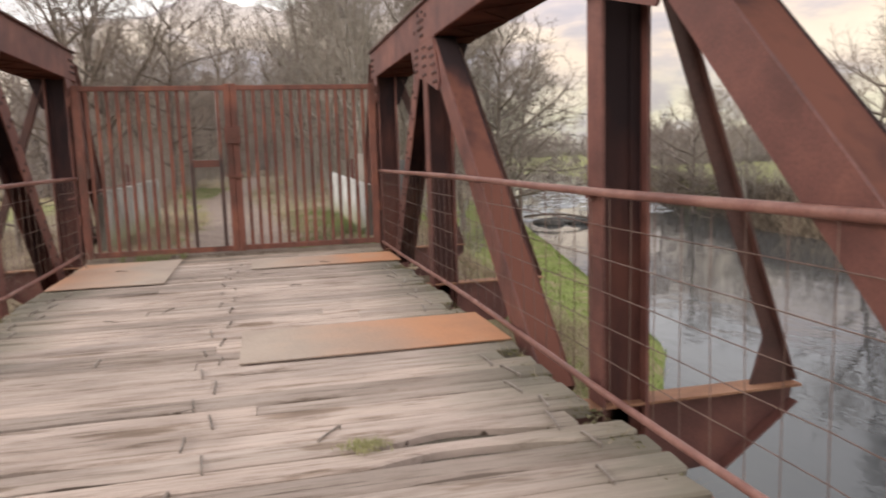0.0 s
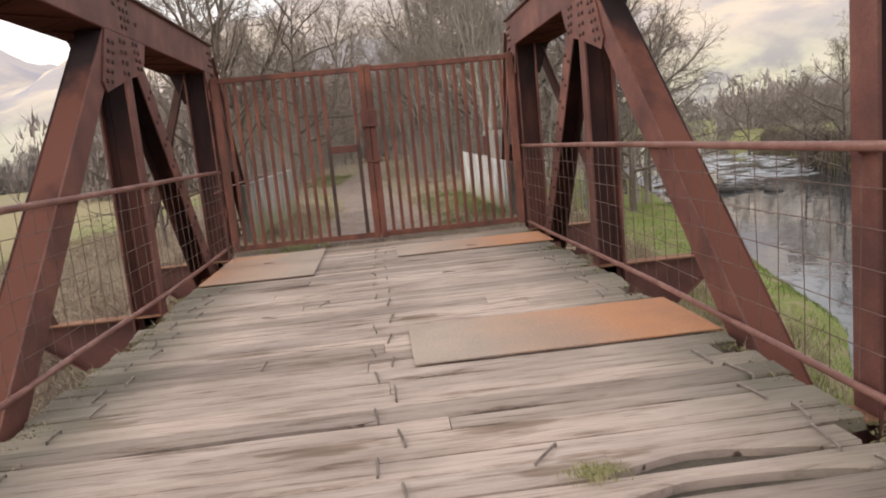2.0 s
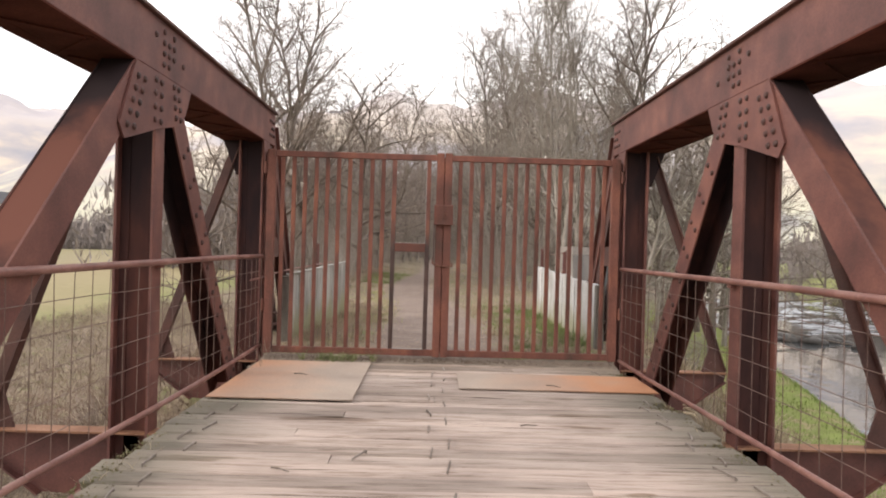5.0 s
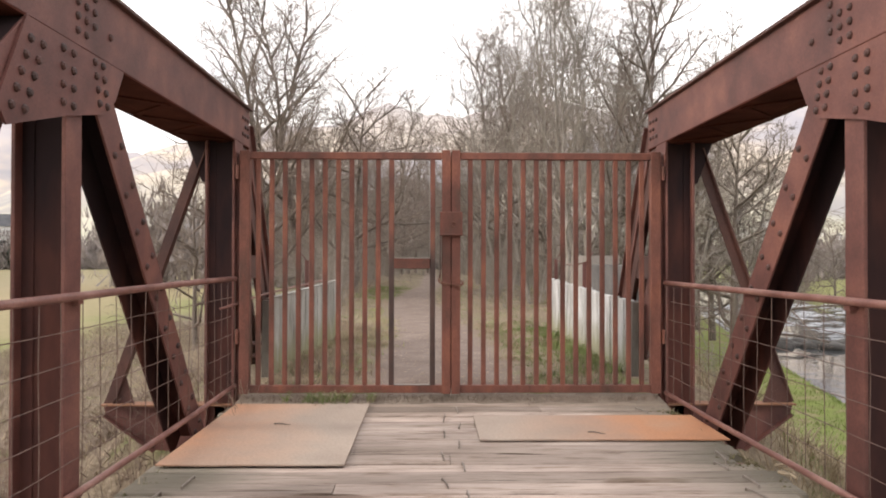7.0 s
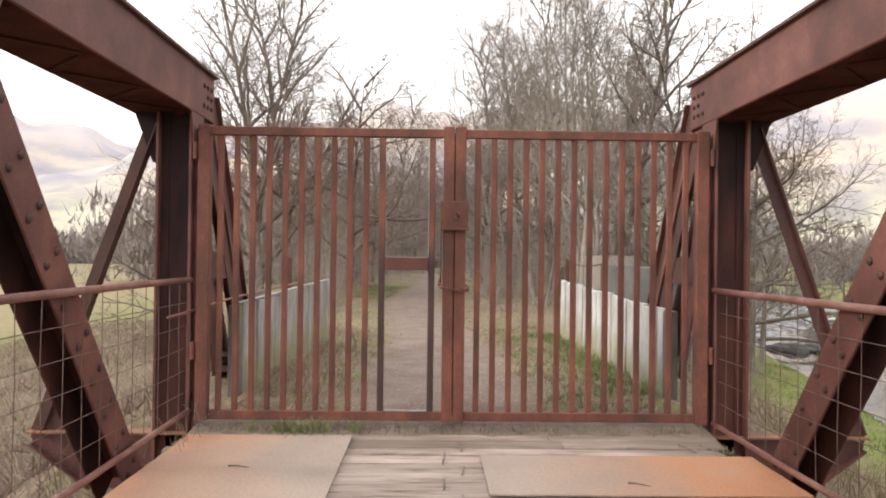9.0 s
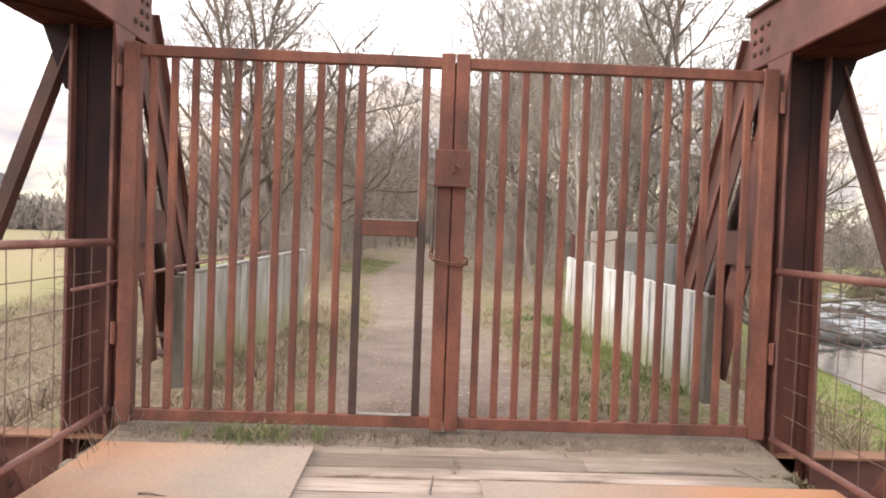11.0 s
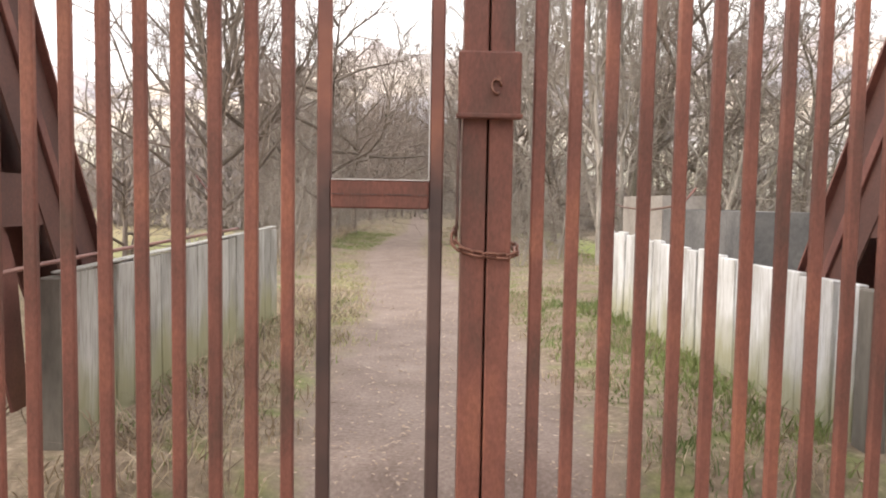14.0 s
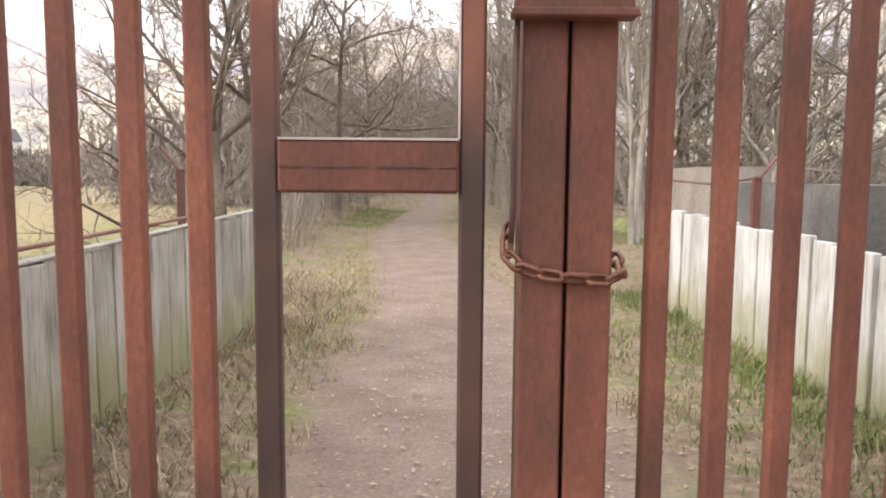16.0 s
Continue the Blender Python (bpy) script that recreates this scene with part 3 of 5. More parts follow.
def spread(lo, hi, core_lo, core_hi, step, grow=1.14):
    v = list(np.arange(core_lo, core_hi + 1e-6, step))
    d, p = step, core_hi
    while p < hi:
        d *= grow
        p += d
        v.append(p)
    d, p = step, core_lo
    while p > lo:
        d *= grow
        p -= d
        v.insert(0, p)
    return v


def build_ground():
    xs = spread(-2600, 2600, -12, 24, 0.42)
    ys = spread(-1500, 3000, -8, 46, 0.42)
    verts = [(x, y, height(x, y)) for y in ys for x in xs]
    w = len(xs)
    faces = [(j * w + i, j * w + i + 1, (j + 1) * w + i + 1, (j + 1) * w + i) for j in range(len(ys) - 1) for i in range(w - 1)]
    ob = listed("ground", verts, faces, M_GROUND)
    ob.data.polygons.foreach_set("use_smooth", [True] * len(faces))
    tagged(ob, "earth bank, trodden dirt path, green river bank and pasture", "ground", kind="structure")


build_ground()


def rapids():
    """Broken white water over stones where the river narrows."""
    rng = random.Random(6)
    verts, faces = [], []
    for _ in range(900):
        y = rng.uniform(37, 62)
        x = rng.uniform(near_bank(y) - 0.2, far_bank(y))
        if noise.noise(Vector((x * 0.35, y * 0.5, 2))) < -0.05:
            continue
        w, d, z = rng.uniform(0.15, 0.9), rng.uniform(0.05, 0.22), WATER + 0.01
        h = rng.uniform(0.02, 0.10)
        b = len(verts)
        verts += [(x - w, y, z), (x, y - d, z), (x + w, y + rng.uniform(-0.1, 0.1), z), (x, y + d, z), (x + rng.uniform(-0.1, 0.1), y, z + h)]
        faces += [(b, b + 1, b + 4), (b + 1, b + 2, b + 4), (b + 2, b + 3, b + 4), (b + 3, b, b + 4)]
    tagged(listed("rapids", verts, faces, M_FOAM), "white broken water over stones in the river", "rapids", kind="stuff")


rapids()


def stone_mesh(seed):
    rng = random.Random(seed)
    bm = bmesh.new()
    bmesh.ops.create_icosphere(bm, subdivisions=2, radius=1.0)
    for v in bm.verts:
        v.co *= 1 + 0.28 * noise.noise(v.co * 1.3 + Vector((seed, 0, 0)))
        v.co.z *= 0.45
    me = bpy.data.meshes.new("boulder")
    bm.to_mesh(me)
    bm.free()
    me.materials.append(M_STONE)
    me.polygons.foreach_set("use_smooth", [True] * len(me.polygons))
    return me


M_STONE = surface("wet_dark_stone", [(0.3, (0.035, 0.032, 0.028)), (0.7, (0.10, 0.09, 0.08))], 1.5, GREY, 12, 0.6, 0.4, 0.02)
STONES = [stone_mesh(k) for k in (1, 4, 9)]
rs = random.Random(12)
for i in range(26):
    u = i / 25
    st = new("boulder", STONES[i % 3])
    size = rs.uniform(0.25, 0.65)
    st.matrix_world = pose(14.2 + 3.9 * u + rs.uniform(-0.4, 0.4), 36.0 - 1.6 * u + rs.gauss(0, 0.9), WATER + 0.02, 0, 0, rs.uniform(0, 360)) @ Matrix.Diagonal((size, size, size, 1))
    tagged(st, "wet dark boulder breaking the river's surface", "boulder", "boulders in the river")
bough = [(13.4 + 4.6 * f, 35.8 - 2.6 * f, -2.0 + 0.18 * math.sin(f * 5) - 0.12 * f) for f in np.arange(0, 1.01, 0.125)]
tagged(obj("fallen_bough", tubed(bmesh.new(), bough, [0.07, 0.07, 0.06, 0.06, 0.05, 0.045, 0.04, 0.03, 0.02], 6), M_BARK, smooth=True), "bare fallen bough lying over the river stones", "branch")
tagged(obj("water", box(-60, 60, -80, 130, WATER - 0.02, WATER), M_WATER), "calm dark river reflecting the pale sky", "river", kind="structure")


def hills(name, label, bearing0, bearing1, dist, tall, seed, foot=-2.0):
    """A ridge that stands round part of the horizon."""
    nb, nr = 90, 22
    verts, faces = [], []
    for i in range(nb + 1):
        u = i / nb
        a = radians(bearing0 + (bearing1 - bearing0) * u)
        ridge = tall(u)
        for j in range(nr + 1):
            v = j / nr
            r = dist * (0.72 + 0.5 * v)
            x, y = r * math.sin(a), r * math.cos(a)
            rough = noise.fractal(Vector((x * 0.0022, y * 0.0022, seed)), 1.0, 2.0, 5) * 0.16 + noise.fractal(Vector((x * 0.009, y * 0.009, seed + 3)), 1.0, 2.0, 4) * 0.05
            verts.append((x, y, foot + ridge * (math.sin(v * math.pi * 0.5) ** 1.35 * (1 + rough) + rough * v * 0.5)))
    for i in range(nb):
        for j in range(nr):
            k = i * (nr + 1) + j
            faces.append((k, k + nr + 1, k + nr + 2, k + 1))
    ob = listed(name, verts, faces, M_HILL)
    ob.data.polygons.foreach_set("use_smooth", [True] * len(faces))
    tagged(ob, label, "hill", kind="structure")


def profile(*knots):
    """A ridge line from (share of the width, height) pairs, joined smoothly."""
    def at(u):
        for (a, p), (b, q) in zip(knots, knots[1:]):
            if u <= b:
                return p + (q - p) * smooth_step(a, b, u)
        return knots[-1][1]
    return at


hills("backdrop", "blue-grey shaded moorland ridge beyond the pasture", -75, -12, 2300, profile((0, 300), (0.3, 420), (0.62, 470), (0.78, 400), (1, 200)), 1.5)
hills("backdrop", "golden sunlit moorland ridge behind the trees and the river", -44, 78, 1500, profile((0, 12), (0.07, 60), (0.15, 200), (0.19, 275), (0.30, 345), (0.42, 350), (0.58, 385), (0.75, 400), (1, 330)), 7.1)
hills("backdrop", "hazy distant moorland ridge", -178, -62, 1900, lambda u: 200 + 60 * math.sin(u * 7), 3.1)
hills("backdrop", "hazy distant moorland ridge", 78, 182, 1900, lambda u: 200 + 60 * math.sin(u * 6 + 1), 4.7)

# ---- bridge ----
XI, XO = 2.15, 2.44          # inner and outer faces of the posts
ZC0, ZC1 = 2.58, 2.99        # the top chord's underside and top
GATE_Y = 11.40
POSTS = (11.45, 8.11, 3.95, -0.2)


XD = 2.375                   # outer face of the diagonals


def post(s, y, z0, z1, t):
    """Riveted I-section: a web across the bridge, and two flanges with their angles along it."""
    # web and angles carry the section's recess shade in their dark colour
    web = part("post", box(s * (XI + 0.022), s * (XO - 0.022), y - 0.008, y + 0.008, z0, z1), M_DARK, t, "charcoal steel web with recess shade in its colour")
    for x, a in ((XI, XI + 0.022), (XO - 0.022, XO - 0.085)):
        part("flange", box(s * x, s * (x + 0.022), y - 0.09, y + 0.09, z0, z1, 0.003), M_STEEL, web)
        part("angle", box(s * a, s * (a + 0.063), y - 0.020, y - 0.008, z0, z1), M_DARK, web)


def diagonal(s, p, q, depth, t, label=""):
    """Side plates along the bridge, joined by a cover plate on their upper edge."""
    a, c = (Vector((0, *p)), Vector((0, *q)))
    d = (c - a).normalized()
    up = Vector((0, -d.z, d.y))
    if up.z < 0:
        up = -up
    main = None
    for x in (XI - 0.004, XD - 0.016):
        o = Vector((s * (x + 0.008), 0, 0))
        # the outer plate is coloured dark for the shade inside the member
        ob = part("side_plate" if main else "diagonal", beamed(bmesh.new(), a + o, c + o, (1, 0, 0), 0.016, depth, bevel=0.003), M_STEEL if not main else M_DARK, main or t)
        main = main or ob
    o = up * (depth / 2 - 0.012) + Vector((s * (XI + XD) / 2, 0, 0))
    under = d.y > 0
    # underside shade, and chord shade at the head, are part of these colours
    part("cover_plate", beamed(bmesh.new(), a + o, c + o, (1, 0, 0), XD - XI - 0.02, 0.014), M_DARK if under else M_HEAD, main, "charcoal cover plate with underside shade in its colour" if under else "rusty cover plate, its dark head stained and shaded in colour")
    return main


def truss(s):
    t = thing("bridge_truss", "riveted oxide-red steel pony truss along the bridge deck", "bridge truss", "trusses of the bridge")
    y0, y1 = -6.0, 11.95
    chord = part("top_chord", box(s * XI, s * (XI + 0.02), y0, y1, ZC0, ZC1 - 0.02, 0.003), M_STEEL, t)
    part("outer_plate", box(s * 2.63, s * 2.65, y0, y1, ZC0, ZC1 - 0.02), M_STEEL, chord)
    part("top_plate", box(s * (XI - 0.035), s * 2.70, y0, y1 + 0.03, ZC1 - 0.02, ZC1 + 0.006, 0.004), M_STRUT, chord, "dark weathered top plate")
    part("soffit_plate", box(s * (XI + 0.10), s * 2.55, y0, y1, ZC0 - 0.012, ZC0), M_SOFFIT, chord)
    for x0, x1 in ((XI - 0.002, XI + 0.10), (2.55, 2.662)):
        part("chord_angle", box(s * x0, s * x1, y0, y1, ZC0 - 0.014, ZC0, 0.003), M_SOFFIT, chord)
    part("end_cap", box(s * (XI + 0.02), s * 2.63, y1 - 0.02, y1, ZC0 + 0.002, ZC1 - 0.02), M_STEEL, chord)
    y, k = y0 + 0.1, 0
    while y < y1 - 0.5:
        a, c = (XI + 0.05, 2.61) if k % 2 else (2.61, XI + 0.05)
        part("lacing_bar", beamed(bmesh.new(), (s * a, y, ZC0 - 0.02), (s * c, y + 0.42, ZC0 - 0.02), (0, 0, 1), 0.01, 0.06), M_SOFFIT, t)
        y, k = y + 0.42, k + 1
    for yp in POSTS:
        post(s, yp, -0.5, ZC0 - 0.015, t)
    for p, q, d in (((8.33, 2.50), (10.37, -0.20), 0.245), ((7.73, 2.50), (4.81, -0.30), 0.25), ((3.52, 2.50), (0.66, -0.30), 0.25)):
        dg = diagonal(s, p, q, d, t)
        v = Vector(q) - Vector(p)
        side = Vector((-v.y, v.x)).normalized() * 0.06
        if p[0] > 8:
            rivets(dg, s, XI - 0.004, [tuple(Vector(p) + v * f + side * e) for f in np.arange(0.16, 0.93, 0.085) for e in (-1, 1)])
    # sloping end post beyond the gate
    a, c = Vector((0, 11.86, 2.72)), Vector((0, 13.70, -0.35))
    d = (c - a).normalized()
    up = Vector((0, -d.z, d.y))
    o = Vector((s * (XI + 0.03), 0, 0))
    # inner plate darker than the rest of the post: its shade is painted
    ep = part("end_post", beamed(bmesh.new(), a + o, c + o, (1, 0, 0), 0.014, 0.42), M_STRUT, t, "sloping end post, shade of its inner face painted dark red")
    o = Vector((s * (XI + 0.012), 0, 0))
    part("edge_angle", beamed(bmesh.new(), a + o, c + o, (1, 0, 0), 0.022, 0.06, bevel=0.003), M_STEEL, ep)
    o = Vector((s * (XI + 0.10), 0, 0)) + up * 0.21
    part("cover_plate", beamed(bmesh.new(), a + o, c + o, (1, 0, 0), 0.24, 0.014), M_STEEL, ep)
    o = Vector((s * (XO - 0.02), 0, 0))
    part("side_plate", beamed(bmesh.new(), a + o, c + o, (1, 0, 0), 0.014, 0.42), M_STEEL, ep)
    for z0, z1, ys, ye in ((1.17, 1.52, 11.55, 12.62), (0.22, 0.48, 12.78, 13.05)):
        tie = part("end_tie", box(s * (XI + 0.03), s * (XI + 0.05), ys, ye, z0, z1 - 0.095), M_STRUT, t)
        for z in (z0, z1 - 0.11):
            part("tie_flange", box(s * (XI + 0.05), s * (XO - 0.02), ys, ye, z, z + 0.016), M_STRUT, tie)
    part("knee_plate", plated(bmesh.new(), [(11.56, ZC0 - 0.02), (11.62, 2.0), (11.85, 1.3), (12.12, 0.80), (12.30, 0.25), (12.44, 0.25), (12.36, 0.95), (12.10, 1.55), (12.0, 2.2), (11.98, ZC0 - 0.02)],
                              s * (XI + 0.075), s * (XI + 0.09)), M_STEEL, t)
    # gusset plates with their rivets
    for yp in POSTS[1:3]:
        d = yp - 8.11
        g = part("gusset_plate", plated(bmesh.new(), [(8.70 + d, ZC0 - 0.016), (8.58 + d, 2.36), (8.44 + d, 2.25), (8.00 + d, 2.16), (7.44 + d, 2.01), (7.36 + d, 2.10), (7.60 + d, ZC0 - 0.016)],
                                       s * (XI - 0.008), s * (XI - 0.022)), M_STEEL, t)
        places = [(7.47 + d + 0.11 * i + 0.040 * j, 2.11 + 0.088 * j) for i in range(2) for j in range(5)]
        places += [(7.94 + d + 0.11 * i, 2.22 + 0.095 * j) for i in range(2) for j in range(4)]
        places += [(8.36 + d + 0.10 * i - 0.02 * j, 2.30 + 0.075 * j - 0.0 * i) for i in range(2) for j in range(4)]
        rivets(g, s, XI - 0.022, places)
        rivets(t, s, XI, [(8.14 + d + 0.10 * i, 2.66 + 0.08 * j) for i in range(3) for j in range(4) if (i, j) not in ((1, 3), (2, 0))] + [(7.98 + d, 2.84), (8.55 + d, 2.74)])
    rivets(t, s, XI, [(11.66 + 0.1 * i, 2.68 + 0.085 * j) for i in range(3) for j in range(3) if (i, j) != (0, 1)])
    part("end_plate", plated(bmesh.new(), [(11.62, ZC0 - 0.016), (11.30, ZC0 - 0.016), (11.36, 2.30), (11.54, 2.30)], s * (XI - 0.006), s * (XI - 0.018)), M_STEEL, t)
    # outriggers: a tapered bracket below the deck and a raking strut to each post's head
    for yp in POSTS:
        reach = 3.46
        br = bmesh.new()
        for yy in (yp - 0.008,):
            a = [br.verts.new((s * x, yy, z)) for x, z in ((2.0, -0.09), (reach, -0.07), (reach - 0.02, -0.16), (2.95, -0.52), (2.0, -0.56))]
            c = [br.verts.new((v.co.x, yy + 0.016, v.co.z)) for v in a]
            br.faces.new(a)
            br.faces.new(c[::-1])
            for i in range(5):
                br.faces.new((a[i], c[i], c[(i + 1) % 5], a[(i + 1) % 5]))
        bmesh.ops.recalc_face_normals(br, faces=br.faces)
        beamed(br, (s * 2.95, yp, -0.525), (s * (reach - 0.02), yp, -0.165), (0, 1, 0), 0.15, 0.012)
        og = part("outrigger", br, M_STEEL, t)
        part("top_flange", box(s * 2.0, s * reach, yp - 0.085, yp + 0.085, -0.068, -0.053), M_FLANGE, og, "dry orange-brown top flange with sunlight in its colour")
        st = bmesh.new()
        p, q = (s * (XO + 0.06), yp, 2.50), (s * (reach - 0.06), yp, -0.05)
        beamed(st, p, q, (0, 1, 0), 0.10, 0.012, (0, 0.05))
        beamed(st, p, q, (0, 1, 0), 0.012, 0.10)
        for e in (-1,):
            a = [st.verts.new(v) for v in ((s * (reach - 0.30), yp - 0.012, -0.06), (s * reach, yp - 0.012, -0.06), (s * (reach - 0.17), yp - 0.012, 0.36))]
            c = [st.verts.new((v.co.x, yp + 0.012, v.co.z)) for v in a]
            st.faces.new(a)
            st.faces.new(c[::-1])
            for i in range(3):
                st.faces.new((a[i], c[i], c[(i + 1) % 3], a[(i + 1) % 3]))
        bmesh.ops.recalc_face_normals(st, faces=st.faces)
        part("raking_strut", st, M_STRUT, t)
        hp = bmesh.new()
        a = [hp.verts.new((s * x, yp - 0.03, z)) for x, z in ((XO - 0.03, 2.16), (XO + 0.05, 2.16), (XO + 0.20, ZC0 - 0.016), (XO - 0.03, ZC0 - 0.016))]
        c = [hp.verts.new((v.co.x, yp + 0.03, v.co.z)) for v in a]
        hp.faces.new(a)
        hp.faces.new(c[::-1])
        for i in range(4):
            hp.faces.new((a[i], c[i], c[(i + 1) % 4], a[(i + 1) % 4]))
        bmesh.ops.recalc_face_normals(hp, faces=hp.faces)
        part("head_plate", hp, M_DARK, t, "dark charcoal flared head plate")
    part("bottom_chord", box(s * (XI + 0.03), s * (XO + 0.02), -6, 13.4, -0.62, -0.34, 0.004), M_STEEL, t)


truss(1)
truss(-1)

frame_under = thing("deck_frame", "oxide-red steel cross girders and stringers under the deck", "bridge frame", kind="structure")
for yp in POSTS:
    part("cross_girder", box(-2.0, 2.0, yp - 0.10, yp + 0.10, -0.6, -0.24, 0.004), M_STEEL, frame_under)
for xs in (-1.75, -0.9, 0.0, 0.9, 1.75):
    part("stringer", box(xs - 0.09, xs + 0.09, -5.5, 12.0, -0.24, -0.107, 0.006), M_POST, frame_under)
# added panel that closes the plank gaps and keeps them dark
part("gap_backing", box(-1.9, 1.9, -3.6, 11.6, -0.105, -0.05), M_GAPFILL, frame_under)
part("abutment", box(-2.6, 2.6, 12.05, 12.6, -2.6, -0.1, 0.02), M_CONC, frame_under)


# ---- railings with wire mesh ----
def railing(s):
    r = thing("railing", "rusty tube railing with welded wire mesh along the deck", "railing", "railings of the bridge")
    top, low = (1.165, 0.085) if s > 0 else (1.195, 0.14)
    xt, y0, y1 = 2.115, -5.5, 11.30
    pts = [(s * (xt + 0.006 * math.sin(y * 1.3)), y, top + 0.006 * math.sin(y * 0.9 + s)) for y in np.arange(y0, y1 + 0.01, 0.6)]
    part("top_rail", tubed(bmesh.new(), pts, 0.024, 10), M_RAIL, r, "pale worn tube with light from above in its colour", smooth=True)
    pts = [(s * (xt + 0.01 * math.sin(y * 1.1 + 1)), y, low + 0.010 * math.sin(y * 0.8 + 2 * s)) for y in np.arange(y0, y1 + 0.01, 0.6)]
    part("bottom_rail", tubed(bmesh.new(), pts, 0.021, 10), M_RAIL, r, smooth=True)
    rng = random.Random(5 + s)
    rows = 6
    for i in range(1, rows):
        z = top + (low - top) * i / rows
        pts = [(s * (xt + rng.uniform(-0.008, 0.008)), y, z + 0.012 * noise.noise(Vector((y * 0.7, i, s)))) for y in np.arange(y0, y1 + 0.01, 0.45)]
        part("mesh_wire", tubed(bmesh.new(), pts, 0.0029, 4), M_WIRE, r)
    y = y0 + 0.1
    while y < y1:
        lean = rng.uniform(-0.015, 0.015)
        pts = [(s * (xt + rng.uniform(-0.006, 0.006)), y + lean * f, top + (low - top) * f) for f in (0, 0.35, 0.7, 1)]
        part("mesh_wire", tubed(bmesh.new(), pts, 0.0029, 4), M_WIRE, r)
        y += 0.222
    for yp in POSTS[:3]:
        part("rail_bracket", box(s * (xt - 0.01), s * XI, yp - 0.03, yp + 0.03, top - 0.045, top - 0.02), M_STEEL, r)
        part("rail_bracket", box(s * (xt - 0.01), s * XI, yp - 0.03, yp + 0.03, low - 0.04, low - 0.018), M_STEEL, r)


railing(1)
railing(-1)


# ---- gate ----
def gate_leaf(x0, x1, bars, wicket):
    g = thing("gate_leaf", "tall rusty steel bar gate leaf chained shut" + (" with wicket gap" if wicket else ""), "gate", "leaves of the gate")
    y0, y1, z0, z1 = GATE_Y - 0.03, GATE_Y + 0.03, 0.05, 2.455
    inner = x1 if abs(x1) < abs(x0) else x0
    for a, c in ((x0, x0 + (0.088 if x0 == inner else 0.10)), (x1 - (0.088 if x1 == inner else 0.10), x1)):
        part("stile", box(a, c, y0 - 0.012, y1 + 0.012, z0, z1 + (0.022 if inner in (a, c) else 0.012), 0.005), M_GATE, g)
    a, c = (x0 + 0.10, x1 - 0.088) if x1 == inner else (x0 + 0.088, x1 - 0.10)
    part("top_rail", box(a, c, y0, y1, 2.385, z1, 0.005), M_GATE, g)
    part("bottom_rail", box(a, c, y0, y1, 0.06, 0.135, 0.005), M_GATE, g)
    rng = random.Random(int(x0 * 10) + 50)
    for x in bars:
        dark = wicket and x > -0.65
        b = bmesh.new()
        if dark:
            boxed(b, x - 0.026, x + 0.026, GATE_Y - 0.018, GATE_Y + 0.018, 0.135, 2.385, 0.006)
            part("bar", b, M_WORNBAR, g, "bar rubbed dark by long use")
            continue
        e = rng.uniform(-0.006, 0.006)
        boxed(b, x - 0.024, x + 0.024, GATE_Y - 0.016, GATE_Y + 0.016, 0.135, 2.385, 0.006)
        for v in b.verts:
            v.co.x += e * math.sin((v.co.z - 0.13) * 1.4)
        part("bar", b, M_GATE, g)
    return g


LEFT_BARS = [-0.594, -0.185] + [-0.594 - 0.1325 * k for k in range(1, 11)]
RIGHT_BARS = [0.192 + 0.1325 * k for k in range(14)]
leaf = gate_leaf(-2.10, -0.004, LEFT_BARS, True)
cross = part("wicket_bar", box(-0.568, -0.211, GATE_Y - 0.026, GATE_Y + 0.02, 1.295, 1.40, 0.006), M_GATE, leaf)
for a, c in ((-0.565, -0.52), (-0.495, -0.40), (-0.375, -0.27), (-0.25, -0.215)):
    part("slot", box(a, c, GATE_Y - 0.029, GATE_Y - 0.0255, 1.345, 1.349), M_WORN, cross)
part("worn_threshold", box(-0.565, -0.213, GATE_Y - 0.032, GATE_Y + 0.032, 0.136, 0.141), M_STAPLE, leaf, "bottom rail worn to bright metal")
# two added strips paint the sky's glint on the wicket edges
part("edge_glint", box(-0.2135, -0.2095, GATE_Y - 0.021, GATE_Y - 0.012, 1.402, 2.38), M_GLINT, leaf, "pale strip painting the sky's glint on the bevel")
part("edge_glint", box(-0.566, -0.2135, GATE_Y - 0.028, GATE_Y - 0.016, 1.3985, 1.403), M_GLINT, leaf, "pale strip painting the sky's glint on the bevel")
right_leaf = gate_leaf(0.004, 2.10, RIGHT_BARS, False)

# added strip, stops sky light coming through the gap between the stiles
part("seam_blocker", box(-0.045, 0.045, GATE_Y + 0.043, GATE_Y + 0.051, 0.09, 2.44, 0.002), M_GATE, right_leaf, "added flat strip blocking light through the meeting seam")

lock = bmesh.new()
boxed(lock, -0.112, 0.112, GATE_Y - 0.085, GATE_Y - 0.044, 1.632, 1.862, 0.008)
boxed(lock, -0.118, 0.118, GATE_Y - 0.092, GATE_Y - 0.044, 1.624, 1.642, 0.004)
lock_box = tagged(obj("lock_box", lock, M_GATE), "welded steel lock box across the meeting gate stiles", "lock box")
ring = bmesh.new()
tubed(ring, [(0.022 + 0.021 * math.cos(k * math.tau / 12) * 0.8, GATE_Y - 0.094 - 0.006 * math.sin(k), 1.735 + 0.026 * math.sin(k * math.tau / 12)) for k in range(11)], 0.005, 6)
part("ring", ring, M_CHAIN, lock_box, "small bent steel ring", True)
part("bolt_head", tubed(bmesh.new(), [(0.028, GATE_Y - 0.098, 1.762), (0.028, GATE_Y - 0.084, 1.762)], 0.010, 8), M_CHAIN, lock_box)
